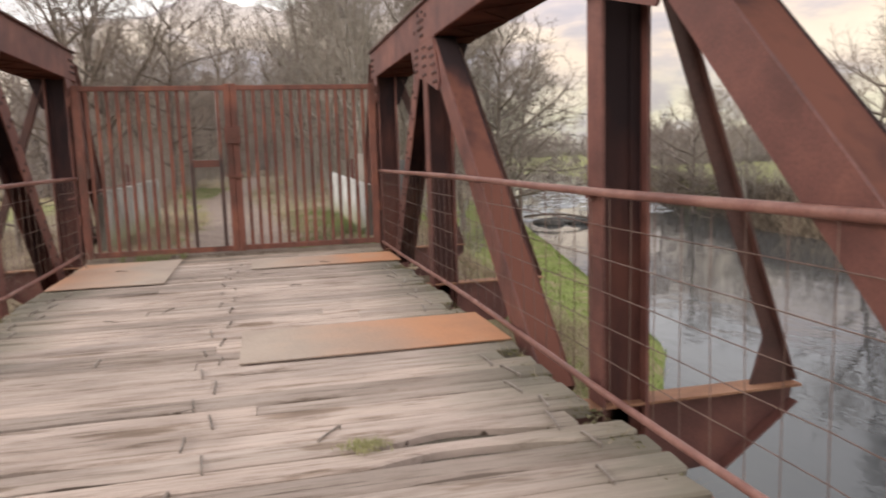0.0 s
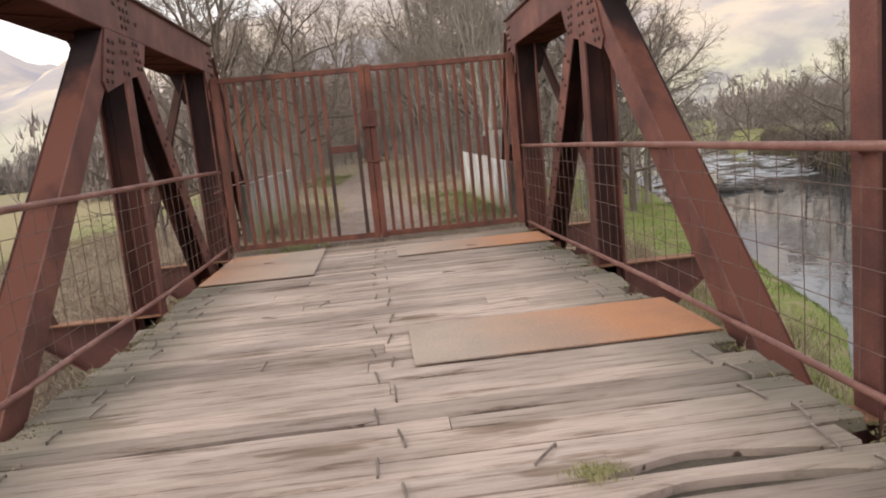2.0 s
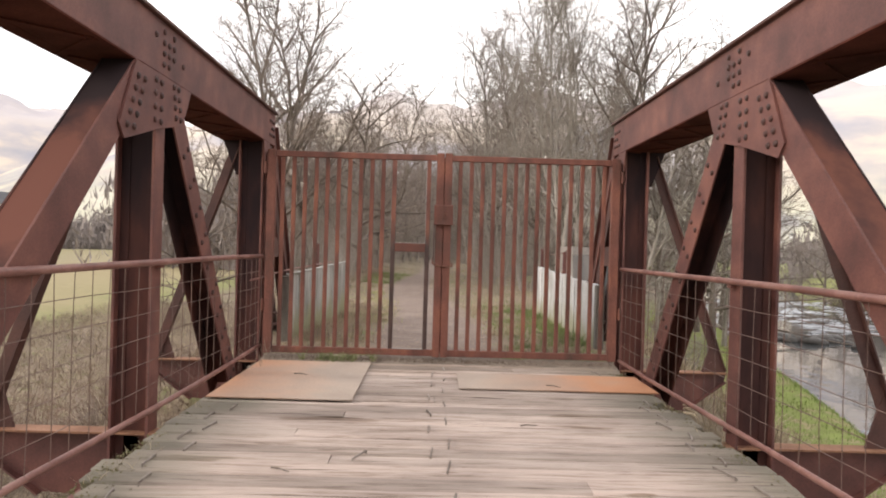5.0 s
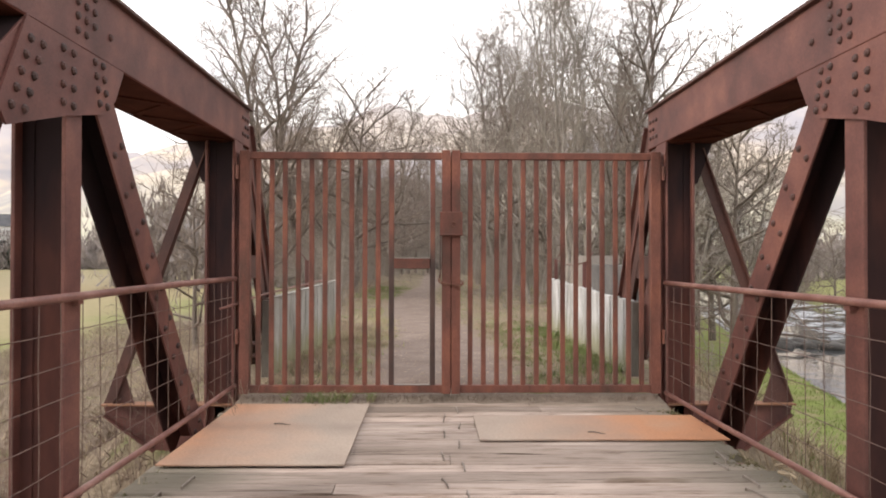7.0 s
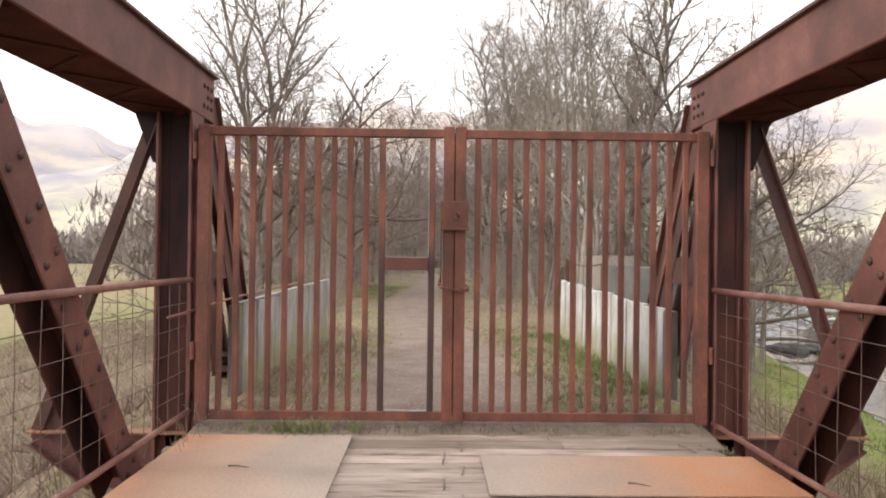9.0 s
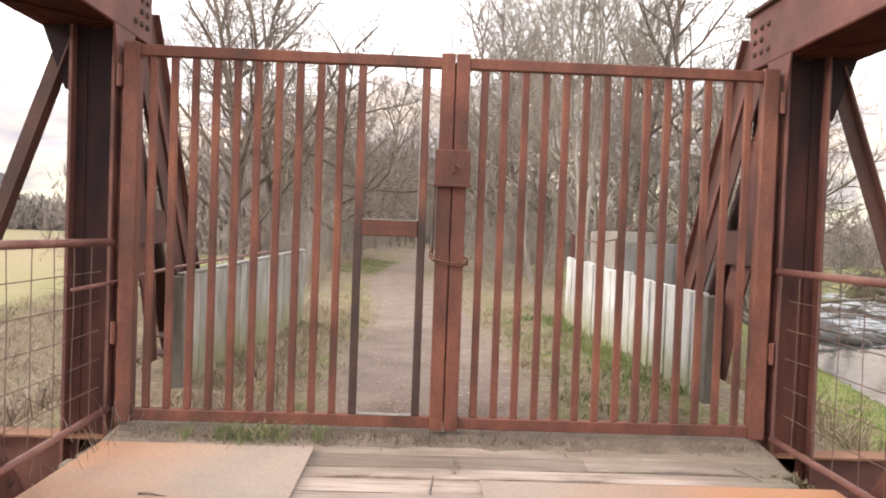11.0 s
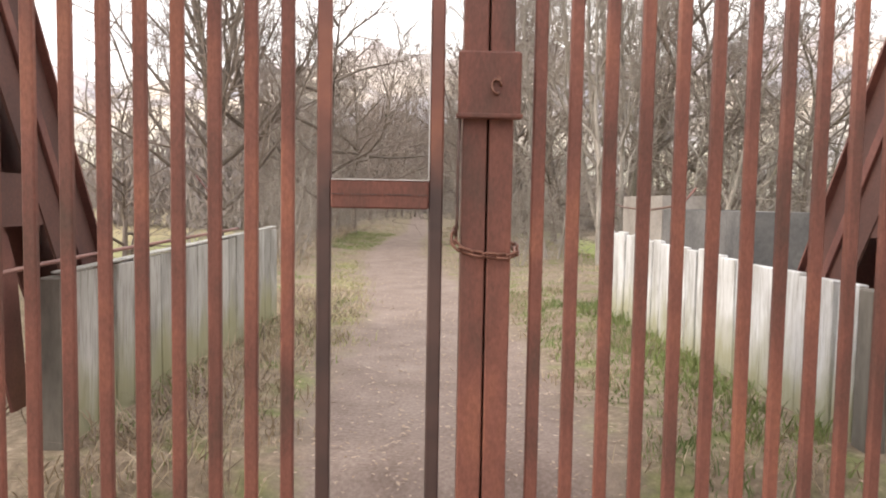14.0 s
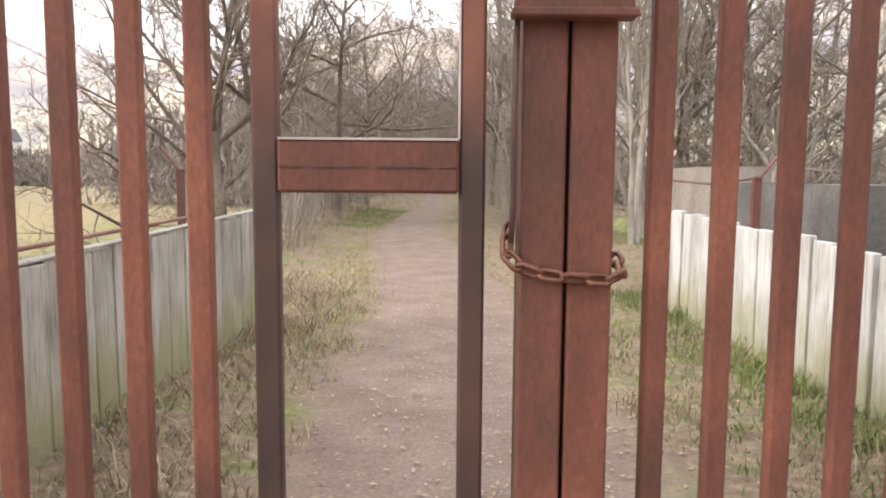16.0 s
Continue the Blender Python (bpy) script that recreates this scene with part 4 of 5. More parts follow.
rod = tubed(bmesh.new(), [(-0.104, GATE_Y - 0.05, 1.635), (-0.108, GATE_Y - 0.05, 1.45), (-0.107, GATE_Y - 0.052, 1.28), (-0.110, GATE_Y - 0.05, 1.20)], 0.0065, 6)
part("drop_rod", rod, M_WORN, lock_box, "thin dark steel rod", True)


def chain_link(length=0.058, width=0.034, r=0.0058):
    bm = bmesh.new()
    a, b = length / 2 - width / 2, width / 2 - r
    loop = []
    for k in range(8):
        w = -math.pi / 2 + math.pi * k / 7
        loop.append((a + b * math.cos(w), b * math.sin(w), 0))
    for k in range(8):
        w = math.pi / 2 + math.pi * k / 7
        loop.append((-a + b * math.cos(w), b * math.sin(w), 0))
    n, m = len(loop), 6
    rings = []
    for i, p in enumerate(loop):
        p = Vector(p)
        t = (Vector(loop[(i + 1) % n]) - Vector(loop[i - 1])).normalized()
        s = t.cross(Vector((0, 0, 1)))
        rings.append([bm.verts.new(p + (s * math.cos(k * math.tau / m) + Vector((0, 0, 1)) * math.sin(k * math.tau / m)) * r) for k in range(m)])
    for i in range(n):
        for k in range(m):
            bm.faces.new((rings[i][k], rings[i][(k + 1) % m], rings[(i + 1) % n][(k + 1) % m], rings[(i + 1) % n][k]))
    bmesh.ops.recalc_face_normals(bm, faces=bm.faces)
    me = bpy.data.meshes.new("chain_link")
    bm.to_mesh(me)
    bm.free()
    me.polygons.foreach_set("use_smooth", [True] * len(me.polygons))
    me.materials.append(M_CHAIN)
    return me


chain = thing("chain", "short rusty steel chain round the meeting gate stiles", "chain")
LINK = chain_link()
curve_pts = [(-0.108, 0.02, 1.225), (-0.116, -0.03, 1.195), (-0.118, -0.05, 1.165), (-0.096, -0.058, 1.142), (-0.055, -0.060, 1.128), (-0.008, -0.062, 1.122), (0.04, -0.061, 1.118),
             (0.082, -0.058, 1.116), (0.112, -0.042, 1.126), (0.116, -0.004, 1.142), (0.112, 0.04, 1.155), (0.07, 0.062, 1.16), (0.02, 0.062, 1.165), (-0.03, 0.062, 1.175), (-0.08, 0.06, 1.19)]
curve_pts = [Vector((x, GATE_Y + y, z + 0.013)) for x, y, z in curve_pts]
for i in range(len(curve_pts) - 1):
    a, c = curve_pts[i], curve_pts[i + 1]
    link = new("chain_link", LINK)
    d = (c - a).normalized()
    rot = d.to_track_quat("X", "Z").to_matrix().to_4x4()
    link.matrix_world = Matrix.Translation((a + c) / 2) @ rot @ pose(0, 0, 0, 45 + 90 * (i % 2), 0, 0)
    link.parent = chain

# hinges between gate and truss posts
for s, lf in ((-1, leaf), (1, right_leaf)):
    for z in (0.62, 2.25):
        h = part("hinge", box(s * 2.10, s * 2.152, GATE_Y - 0.02, GATE_Y + 0.02, z - 0.05, z + 0.05, 0.004), M_GATE, lf)
        part("hinge_pin", tubed(bmesh.new(), [(s * 2.122, GATE_Y - 0.045, z - 0.07), (s * 2.122, GATE_Y - 0.045, z + 0.07)], 0.016, 8), M_GATE, h)
for s in (-1, 1):
    tagged(obj("gate_post", box(s * 2.112, s * 2.15, GATE_Y + 0.035, GATE_Y + 0.10, -0.05, 2.44, 0.004), M_STEEL), "rusty steel slotted post beside the gate leaf", "gate post", "gate posts")


# ---- steel plates on the deck ----
def steel_plate(x0, x1, y0, y1, label, z=0.004):
    bm = bmesh.new()
    nx, ny = 10, 4
    rng = random.Random(int(y0 * 100))
    grid = [[bm.verts.new((x0 + (x1 - x0) * i / nx, y0 + (y1 - y0) * j / ny, z + 0.012 + rng.uniform(0, 0.004))) for i in range(nx + 1)] for j in range(ny + 1)]
    for j in range(ny):
        for i in range(nx):
            bm.faces.new((grid[j][i], grid[j][i + 1], grid[j + 1][i + 1], grid[j + 1][i]))
    ex = bmesh.ops.extrude_face_region(bm, geom=bm.faces[:])
    for v in ex["geom"]:
        if isinstance(v, bmesh.types.BMVert):
            v.co.z -= 0.010
    bmesh.ops.recalc_face_normals(bm, faces=bm.faces)
    tagged(obj("steel_plate", bm, M_RUST), label, "steel plate", "steel plates on the deck")


steel_plate(-2.04, -0.78, 9.02, 11.05, "large dusty rust-orange steel plate lying on the deck planks")
steel_plate(0.175, 2.10, 9.68, 10.53, "rust-orange steel plate lying on the deck planks")
steel_plate(0.15, 2.10, 5.25, 6.21, "rust-orange steel plate patching the deck planks")


# ---- fences beyond the gate ----
def board_fence(xa, ya, xb, yb, za, zb, material, label):
    f = thing("board_fence", label, "fence", "fences beside the path")
    length = math.hypot(xb - xa, yb - ya)
    rng = random.Random(int(xa * 10) + 40)
    turn = math.degrees(math.atan2(yb - ya, xb - xa))
    d = 0.0
    while d < length - 0.05:
        w = rng.uniform(0.17, 0.235)
        u = (d + w / 2) / length
        z = za + (zb - za) * u + rng.uniform(-0.018, 0.018)
        gap = rng.choice((0.006, 0.010, 0.016))
        b = box(-w / 2 + gap, w / 2 - gap, -0.028, 0.028 - rng.uniform(0, 0.012), -0.25, z, 0.006)
        ob = part("board", b, material, f)
        ob.matrix_world = pose(xa + (xb - xa) * u, ya + (yb - ya) * u, 0, rng.uniform(-0.8, 0.8), rng.uniform(-0.7, 0.7), turn + rng.uniform(-1, 1))
        d += w
    side = 1 if xa > 0 else -1
    rail = beamed(bmesh.new(), (xa + side * 0.07, ya, za - 0.10), (xb + side * 0.07, yb, zb - 0.10), (0, 0, 1), 0.10, 0.05)
    part("back_rail", rail, M_POST, f)
    if xa < 0:
        cap = beamed(bmesh.new(), (xa, ya - 0.12, za + 0.012), (xb, yb, zb + 0.012), (0, 0, 1), 0.014, 0.060, bevel=0.004)
        part("cap_rail", cap, M_BOARD, f, "thin weathered cap rail")
    part("end_post", box(xa + side * 0.02 - 0.055, xa + side * 0.02 + 0.055, ya - 0.15, ya - 0.02, -0.3, za - 0.01, 0.008), M_POST, f, "dark square timber post")


board_fence(-2.02, 12.45, -1.70, 16.1, 0.93, 1.03, M_BOARD, "weathered grey vertical board fence with mossy feet")
board_fence(2.10, 12.45, 1.93, 17.2, 0.92, 1.035, M_PALE, "bleached pale vertical board fence with mossy feet")


def cranked_post(x, y, side, top):
    p = thing("fence_post", "rusty angle-iron fence post with cranked top", "fence post", "iron posts behind the fences")
    bm = bmesh.new()
    boxed(bm, x - 0.03, x + 0.03, y - 0.004, y + 0.004, -0.6, top)
    boxed(bm, x - 0.03, x - 0.022, y + 0.004, y + 0.05, -0.6, top)
    part("post", bm, M_STEEL, p)
    part("crank", beamed(bmesh.new(), (x, y, top - 0.01), (x - 0.12 * side, y - 0.05, top + 0.16), (0, 1, 0), 0.05, 0.008), M_STEEL, p)
    part("brace", beamed(bmesh.new(), (x + 0.01, y + 0.05, 0.9), (x + 0.10, y + 0.35, 0.55), (0, 1, 0), 0.03, 0.02), M_STEEL, p)
    return p


cranked_post(2.2, 15.45, -1, 1.33)
cranked_post(2.22, 18.2, -1, 1.38)
cranked_post(-2.1, 15.3, 1, 1.36)
wire = bmesh.new()
tubed(wire, [(2.2, 15.45, 1.33), (2.21, 16.4, 1.27), (2.215, 17.4, 1.29), (2.22, 18.2, 1.38)], 0.012, 6)
tagged(obj("cable", wire, M_WIRE, smooth=True), "slack rusty cable between two iron fence posts", "cable")

for ya, yb, top, mat, label in ((15.1, 17.55, 1.28, M_CONC, "dark grey weathered concrete wall behind the pale fence"), (17.6, 19.3, 1.44, M_PALECONC, "pale brown concrete wall end behind the fence")):
    slab = bmesh.new()
    n = 8
    for k in range(n):
        a, c = ya + (yb - ya) * k / n, ya + (yb - ya) * (k + 1) / n
        e = 0.02 * noise.noise(Vector((a * 2, 1, 0)))
        boxed(slab, 2.75 + e * 0.3, 3.3, a, c, -1.8, top + e)
    bmesh.ops.remove_doubles(slab, verts=slab.verts, dist=0.004)
    tagged(obj("parapet_wall", slab, mat), label, "wall")

pipe = tubed(bmesh.new(), [(-2.122, 10.8, 0.935), (-2.126, 11.3, 0.94), (-2.13, 11.62, 0.95), (-2.11, 12.0, 0.97), (-2.085, 12.36, 0.985), (-2.05, 13.0, 1.0), (-1.93, 14.4, 1.03), (-1.86, 15.3, 1.05)], 0.012, 8)
tagged(obj("handrail", pipe, M_RAIL, smooth=True), "rusty pipe handrail from truss post along the fence top", "handrail")


# ---- trees ----
def tree_mesh(seed, tall, trunk_r, low_deg, top_deg, bare, kids, reach=0.5, rise=0.06, kink=0.12, lean=0.0, stems=1, twig_r=0.006):
    """A leafless tree: one or more tapered stems, limbs that leave wide below and steep above, crooked branches and many fine twigs.
    Gives the stems' and limbs', and the crown's, verts and faces."""
    rng = random.Random(seed)
    stem, crown = ([], []), ([], [])
    levels = len(kids)

    def limb(store, p, d, length, r0, r1, segs, sides, bend, lift):
        verts, faces = store
        pts, dirs = [p], [d]
        for i in range(segs):
            d = (d + Vector((rng.gauss(0, bend), rng.gauss(0, bend), rng.gauss(0, bend * 0.8) + lift))).normalized()
            p = p + d * (length / segs)
            pts.append(p)
            dirs.append(d)
        base = len(verts)
        for i, (q, a) in enumerate(zip(pts, dirs)):
            r = r0 + (r1 - r0) * (i / segs) ** 0.8
            ref = Vector((0, 0, 1)) if abs(a.z) < 0.85 else Vector((1, 0, 0))
            s = a.cross(ref).normalized()
            t = s.cross(a)
            for k in range(sides):
                w = k * math.tau / sides
                verts.append(tuple(q + (s * math.cos(w) + t * math.sin(w)) * r))
        for i in range(segs):
            for k in range(sides):
                faces.append((base + i * sides + k, base + i * sides + (k + 1) % sides, base + (i + 1) * sides + (k + 1) % sides, base + (i + 1) * sides + k))
        return pts, dirs

    def branch_out(pts, dirs, length, r, level):
        count = kids[level]
        first = bare if level == 0 else 0.18
        turn = rng.uniform(0, math.tau)
        for i in range(count):
            f = min(first + (1.0 - first) * (i + rng.uniform(0.1, 0.9)) / count, 0.99)
            k = f * (len(pts) - 1)
            j = int(k)
            p = pts[j].lerp(pts[min(j + 1, len(pts) - 1)], k - j)
            a = dirs[j]
            if level == 0:
                ang = radians((low_deg + (top_deg - low_deg) * (f - first) / (1 - first)) * rng.uniform(0.8, 1.2))
                ln = length * reach * rng.uniform(0.6, 1.1) * (1.0 - 0.62 * f)
            else:
                ang = radians(rng.uniform(28, 62))
                ln = length * rng.uniform(0.38, 0.66) * (1.05 - 0.45 * f)
            turn += 2.4 + rng.uniform(-0.5, 0.5)
            ref = Vector((0, 0, 1)) if abs(a.z) < 0.9 else Vector((1, 0, 0))
            u = a.cross(ref).normalized()
            w = u.cross(a)
            d = (a * math.cos(ang) + (u * math.cos(turn) + w * math.sin(turn)) * math.sin(ang)).normalized()
            rr = max(twig_r, r * (0.52 - 0.22 * f))
            last = level == levels - 1
            store = stem if level == 0 else crown
            sides = 5 if level == 0 else 3
            segs = 1 if last else (6, 4, 3)[level]
            q, e = limb(store, p, d, ln, rr, max(twig_r * 0.4, rr * 0.25), segs, sides, kink * (1.0 if level == 0 else 1.5), rise if level < 2 else rise * 0.5)
            if not last:
                branch_out(q, e, ln, rr, level + 1)

    for n in range(stems):
        w = rng.uniform(0, math.tau)
        tilt = 0.0 if stems == 1 else rng.uniform(0.10, 0.32)
        size = 1.0 if n == 0 else rng.uniform(0.65, 0.95)
        d0 = Vector((lean + tilt * math.cos(w), tilt * math.sin(w) + rng.uniform(-0.04, 0.04), 1)).normalized()
        pts, dirs = limb(stem, Vector((0.15 * math.cos(w) * (stems > 1), 0.15 * math.sin(w) * (stems > 1), -0.3)), d0, tall * size, trunk_r * size, trunk_r * 0.10, 10, 8 if stems == 1 else 6, 0.05, 0.015)
        branch_out(pts, dirs, tall * size, trunk_r * size, 0)
    return stem, crown


def mesh_of(name, data, material):
    me = bpy.data.meshes.new(name)
    me.from_pydata(data[0], [], data[1])
    me.update()
    me.materials.append(material)
    me.polygons.foreach_set("use_smooth", [True] * len(data[1]))
    return me


def tree_kind(seed, bark, **shape):
    stem, crown = tree_mesh(seed, **shape)
    return mesh_of("trunk", stem, bark), mesh_of("crown", crown, M_TWIG if bark is M_BARK else (M_BRAMBLE if bark is M_BRAMBLE else M_PALETWIG))


M_BRAMBLE = surface("red_brown_bramble", [(0.3, (0.11, 0.062, 0.045)), (0.7, (0.25, 0.16, 0.115))], 1.6, None, 20, 0.7, 0.0, vary=0.3)
M_PALETWIG = surface("pale_twigs", [(0.3, (0.21, 0.18, 0.15)), (0.7, (0.37, 0.325, 0.285))], 0.6, None, 20, 0.9, 0.0, vary=0.2)
KINDS = {
    "tall": tree_kind(3, M_BARK, tall=12.5, trunk_r=0.17, low_deg=58, top_deg=24, bare=0.18, kids=(18, 8, 6, 5), reach=0.54, rise=0.07, kink=0.10, twig_r=0.0058),
    "tall_b": tree_kind(8, M_BARK, tall=11.5, trunk_r=0.15, low_deg=64, top_deg=28, bare=0.20, kids=(17, 8, 6, 4), reach=0.52, rise=0.05, kink=0.13, lean=0.05, twig_r=0.0058),
    "pale": tree_kind(14, M_PALEBARK, tall=10.0, trunk_r=0.085, low_deg=46, top_deg=22, bare=0.20, kids=(10, 7, 6, 4), reach=0.44, rise=0.08, kink=0.15, lean=-0.06, stems=2, twig_r=0.0058),
    "round": tree_kind(21, M_BARK, tall=7.0, trunk_r=0.13, low_deg=78, top_deg=38, bare=0.16, kids=(16, 9, 6, 4), reach=0.68, rise=0.035, kink=0.14, twig_r=0.0056),
    "round_b": tree_kind(33, M_PALEBARK, tall=6.6, trunk_r=0.09, low_deg=66, top_deg=34, bare=0.10, kids=(9, 7, 6, 4), reach=0.62, rise=0.05, kink=0.16, lean=0.10, stems=2, twig_r=0.0056),
    "far_tall": tree_kind(51, M_BARK, tall=12.5, trunk_r=0.16, low_deg=60, top_deg=26, bare=0.15, kids=(17, 9, 8), reach=0.54, rise=0.06, kink=0.12, twig_r=0.0090),
    "far_round": tree_kind(57, M_BARK, tall=8.5, trunk_r=0.13, low_deg=75, top_deg=36, bare=0.10, kids=(15, 9, 8), reach=0.64, rise=0.04, kink=0.15, twig_r=0.0085),
    "far_pale": tree_kind(63, M_PALEBARK, tall=11.0, trunk_r=0.09, low_deg=48, top_deg=24, bare=0.12, kids=(9, 8, 8), reach=0.46, rise=0.07, kink=0.15, stems=2, twig_r=0.0090),
    "bush": tree_kind(40, M_PALEBARK, tall=3.0, trunk_r=0.026, low_deg=60, top_deg=30, bare=0.05, kids=(5, 6, 5), reach=0.60, rise=0.03, kink=0.20, stems=6, twig_r=0.0050),
    "bramble": tree_kind(44, M_BRAMBLE, tall=1.7, trunk_r=0.008, low_deg=70, top_deg=50, bare=0.08, kids=(5, 4), reach=0.55, rise=-0.12, kink=0.25, stems=12, twig_r=0.0032),
}
LABELS = {
    "tall": "tall bare winter tree with fine upright twigs", "tall_b": "tall leaning bare winter tree with fine twigs",
    "pale": "slender bare tree with pale bark", "round": "broad bare winter tree with tangled twigs",
    "round_b": "broad bare tree with pale grey branches", "bush": "bare brown thicket bush with tangled stems", "bramble": "red-brown arching bramble tangle on the low ground",
    "far_tall": "tall bare winter tree in the wood", "far_round": "broad bare winter tree in the wood", "far_pale": "slender grey winter tree in the wood",
}


def plant(kind, x, y, size=1.0, turn=0.0, z=None, group="bare trees beside the path"):
    bush = kind in ("bush", "bramble")
    t = thing("bush" if bush else "tree", LABELS[kind], "bush" if bush else "tree", ("bare bushes" if kind == "bush" else "bramble tangles") if bush else group)
    for name, me in zip(("stem" if bush else "trunk", "crown"), KINDS[kind]):
        new(name, me).parent = t
    t.matrix_world = pose(x, y, height(x, y) if z is None else z, 0, 0, turn) @ Matrix.Diagonal((size, size, size, 1))


rt = random.Random(11)
# the trees that stand out one by one
for kind, x, y, size, turn in (
        ("tall", -5.4, 28.0, 1.0, 20), ("tall_b", -4.6, 29.6, 0.98, 130), ("tall", -6.0, 28.8, 0.85, 200), ("round", -3.0, 31.0, 1.10, 60), ("round", -7.9, 28.0, 0.85, 150), ("round_b", -3.9, 36, 1.15, 10),
        ("pale", 3.55, 23.4, 1.0, 40), ("pale", 4.3, 25.2, 1.0, 190), ("round_b", 6.0, 24.5, 1.05, 100), ("round", 8.6, 25.2, 1.05, 300), ("round_b", 9.8, 27.5, 1.1, 80), ("round", 10.6, 32.0, 1.1, 200), ("tall", 5.6, 28.5, 0.95, 220),
        ("pale", 4.9, 27.6, 1.1, 160), ("pale", 3.2, 29, 1.0, 70), ("pale", 5.9, 31, 1.15, 250), ("tall_b", 4.2, 39, 1.05, 90), ("tall", 2.2, 41.0, 1.0, 310), ("pale", 2.9, 34.5, 0.95, 120), ("tall_b", 7.6, 36, 1.0, 20),
        ("tall_b", 8.2, 28.5, 0.95, 170), ("pale", 7.2, 26.5, 1.05, 330), ("pale", 6.4, 29.0, 1.1, 20), ("round_b", -4.6, 33.0, 1.05, 200),
        ("round", 14.0, 38.0, 1.15, 15), ("round_b", 16.0, 43.0, 1.2, 330), ("tall_b", 11.5, 36, 0.8, 30), ("round_b", 12.6, 41, 1.2, 130), ("round", 8.2, 34.0, 1.1, 220)):
    plant(kind, x, y, size, turn)
for i in range(13):
    y = 38 + i * 2.3 + rt.uniform(-0.6, 0.6)
    plant(rt.choice(("far_tall", "far_round", "far_round", "far_pale")), path_x(y) - rt.uniform(2.2, 8.0), y, rt.uniform(0.75, 1.05), rt.uniform(0, 360))
    plant(rt.choice(("far_tall", "far_round", "far_pale", "far_pale", "far_tall")), path_x(y) + rt.uniform(2.4, 9.5), y + 0.7, rt.uniform(0.8, 1.1), rt.uniform(0, 360))
# the path bends away among these
for i in range(13):
    plant(rt.choice(("far_tall", "far_round", "far_tall")), -7.5 + i * 1.05 + rt.uniform(-0.5, 0.5), 62 + rt.uniform(0, 14), rt.uniform(0.8, 1.0), rt.uniform(0, 360))
for i in range(24):
    y = 21 + i * 1.7
    plant("bush", path_x(y) - rt.uniform(2.1, 5.2), y, rt.uniform(0.6, 1.1), rt.uniform(0, 360))
    plant("bush", path_x(y) + rt.uniform(2.2, 6.0), y + 0.4, rt.uniform(0.6, 1.1), rt.uniform(0, 360))
for i in range(26):
    plant("bramble", -2.95 - rt.random() ** 1.3 * 4.5, rt.uniform(4.5, 15.5), rt.uniform(0.5, 0.95), rt.uniform(0, 360))
for i in range(6):
    plant("bramble", rt.uniform(3.0, 4.3), rt.uniform(8.5, 15.0), rt.uniform(0.45, 0.75), rt.uniform(0, 360))
# a thicket closes the view where the path turns off
for x, y in ((4.9, 17.2), (5.6, 18.6), (6.3, 20.4)):
    plant("bush", x, y, rt.uniform(0.35, 0.5), rt.uniform(0, 360))
for i in range(8):
    plant("bush", -5.0 + i * 1.3, 59 + rt.uniform(0, 6), rt.uniform(1.4, 2.1), rt.uniform(0, 360))
# across the river
for i in range(46):
    y = 4 + i * 1.15
    plant("bush", far_bank(y) + rt.uniform(0.2, 1.6), y, rt.uniform(0.45, 0.8) * (0.55 if y < 22 else 1.0), rt.uniform(0, 360))
for kind, x, y, size, turn in (("round", 23.0, 35.5, 1.05, 80), ("round_b", 27, 41, 1.0, 200), ("round_b", 22.4, 30, 0.8, 260), ("tall_b", 21.2, 22.2, 0.85, 300), ("round", 21.6, 20.6, 1.05, 20), ("round_b", 22.5, 19, 0.8, 10), ("tall_b", 34, 46, 0.8, 0), ("round", 25, 42, 0.9, 120),
                               ("pale", 19.5, 12, 0.55, 45), ("round", 31, 60, 1.0, 145), ("round", 38, 55, 0.9, 145), ("round_b", 44, 50, 0.9, 15)):
    plant(kind, x, y, size, turn, group="bare trees across the river")


# ---- far hedges, houses ----
def far_wood(name, label, x0, y0, x1, y1, tall, material, count, seed=0, deep=6, thin=1.0, cone=False, slivers=46):
    """A far belt of trees: crowns of many fine upright slivers, with an uneven skyline and gaps."""
    rng = random.Random(seed)
    verts, faces = [], []
    for i in range(count):
        u = rng.random()
        x, y = x0 + (x1 - x0) * u + rng.uniform(-deep, deep), y0 + (y1 - y0) * u + rng.uniform(-deep, deep)
        h = tall * rng.uniform(0.5, 1.0) * (0.8 + 0.4 * noise.noise(Vector((x * 0.04, y * 0.04, seed))))
        g = height(x, y)
        for k in range(slivers):
            f = rng.random()
            a = rng.uniform(0, math.tau)
            wide = (1 - f) * 0.24 if cone else 0.36 * math.sin(math.pi * min(1, 0.15 + f * 0.85)) ** 0.7
            r = h * wide * rng.random() ** 0.5
            px, py, pz = x + r * math.cos(a), y + r * math.sin(a), g + h * (0.05 + 0.9 * f)
            ln, w = h * rng.uniform(0.08, 0.22), h * rng.uniform(0.008, 0.020) * thin
            t = rng.uniform(0, math.tau)
            lx, ly = rng.gauss(0, 0.35) * ln, rng.gauss(0, 0.35) * ln
            b = len(verts)
            verts += [(px - w * math.cos(t), py - w * math.sin(t), pz - ln * 0.5), (px + w * math.cos(t), py + w * math.sin(t), pz - ln * 0.4), (px + lx, py + ly, pz + ln * 0.5)]
            faces.append((b, b + 1, b + 2))
    tagged(listed(name, verts, faces, material), label, "woodland", kind="stuff")


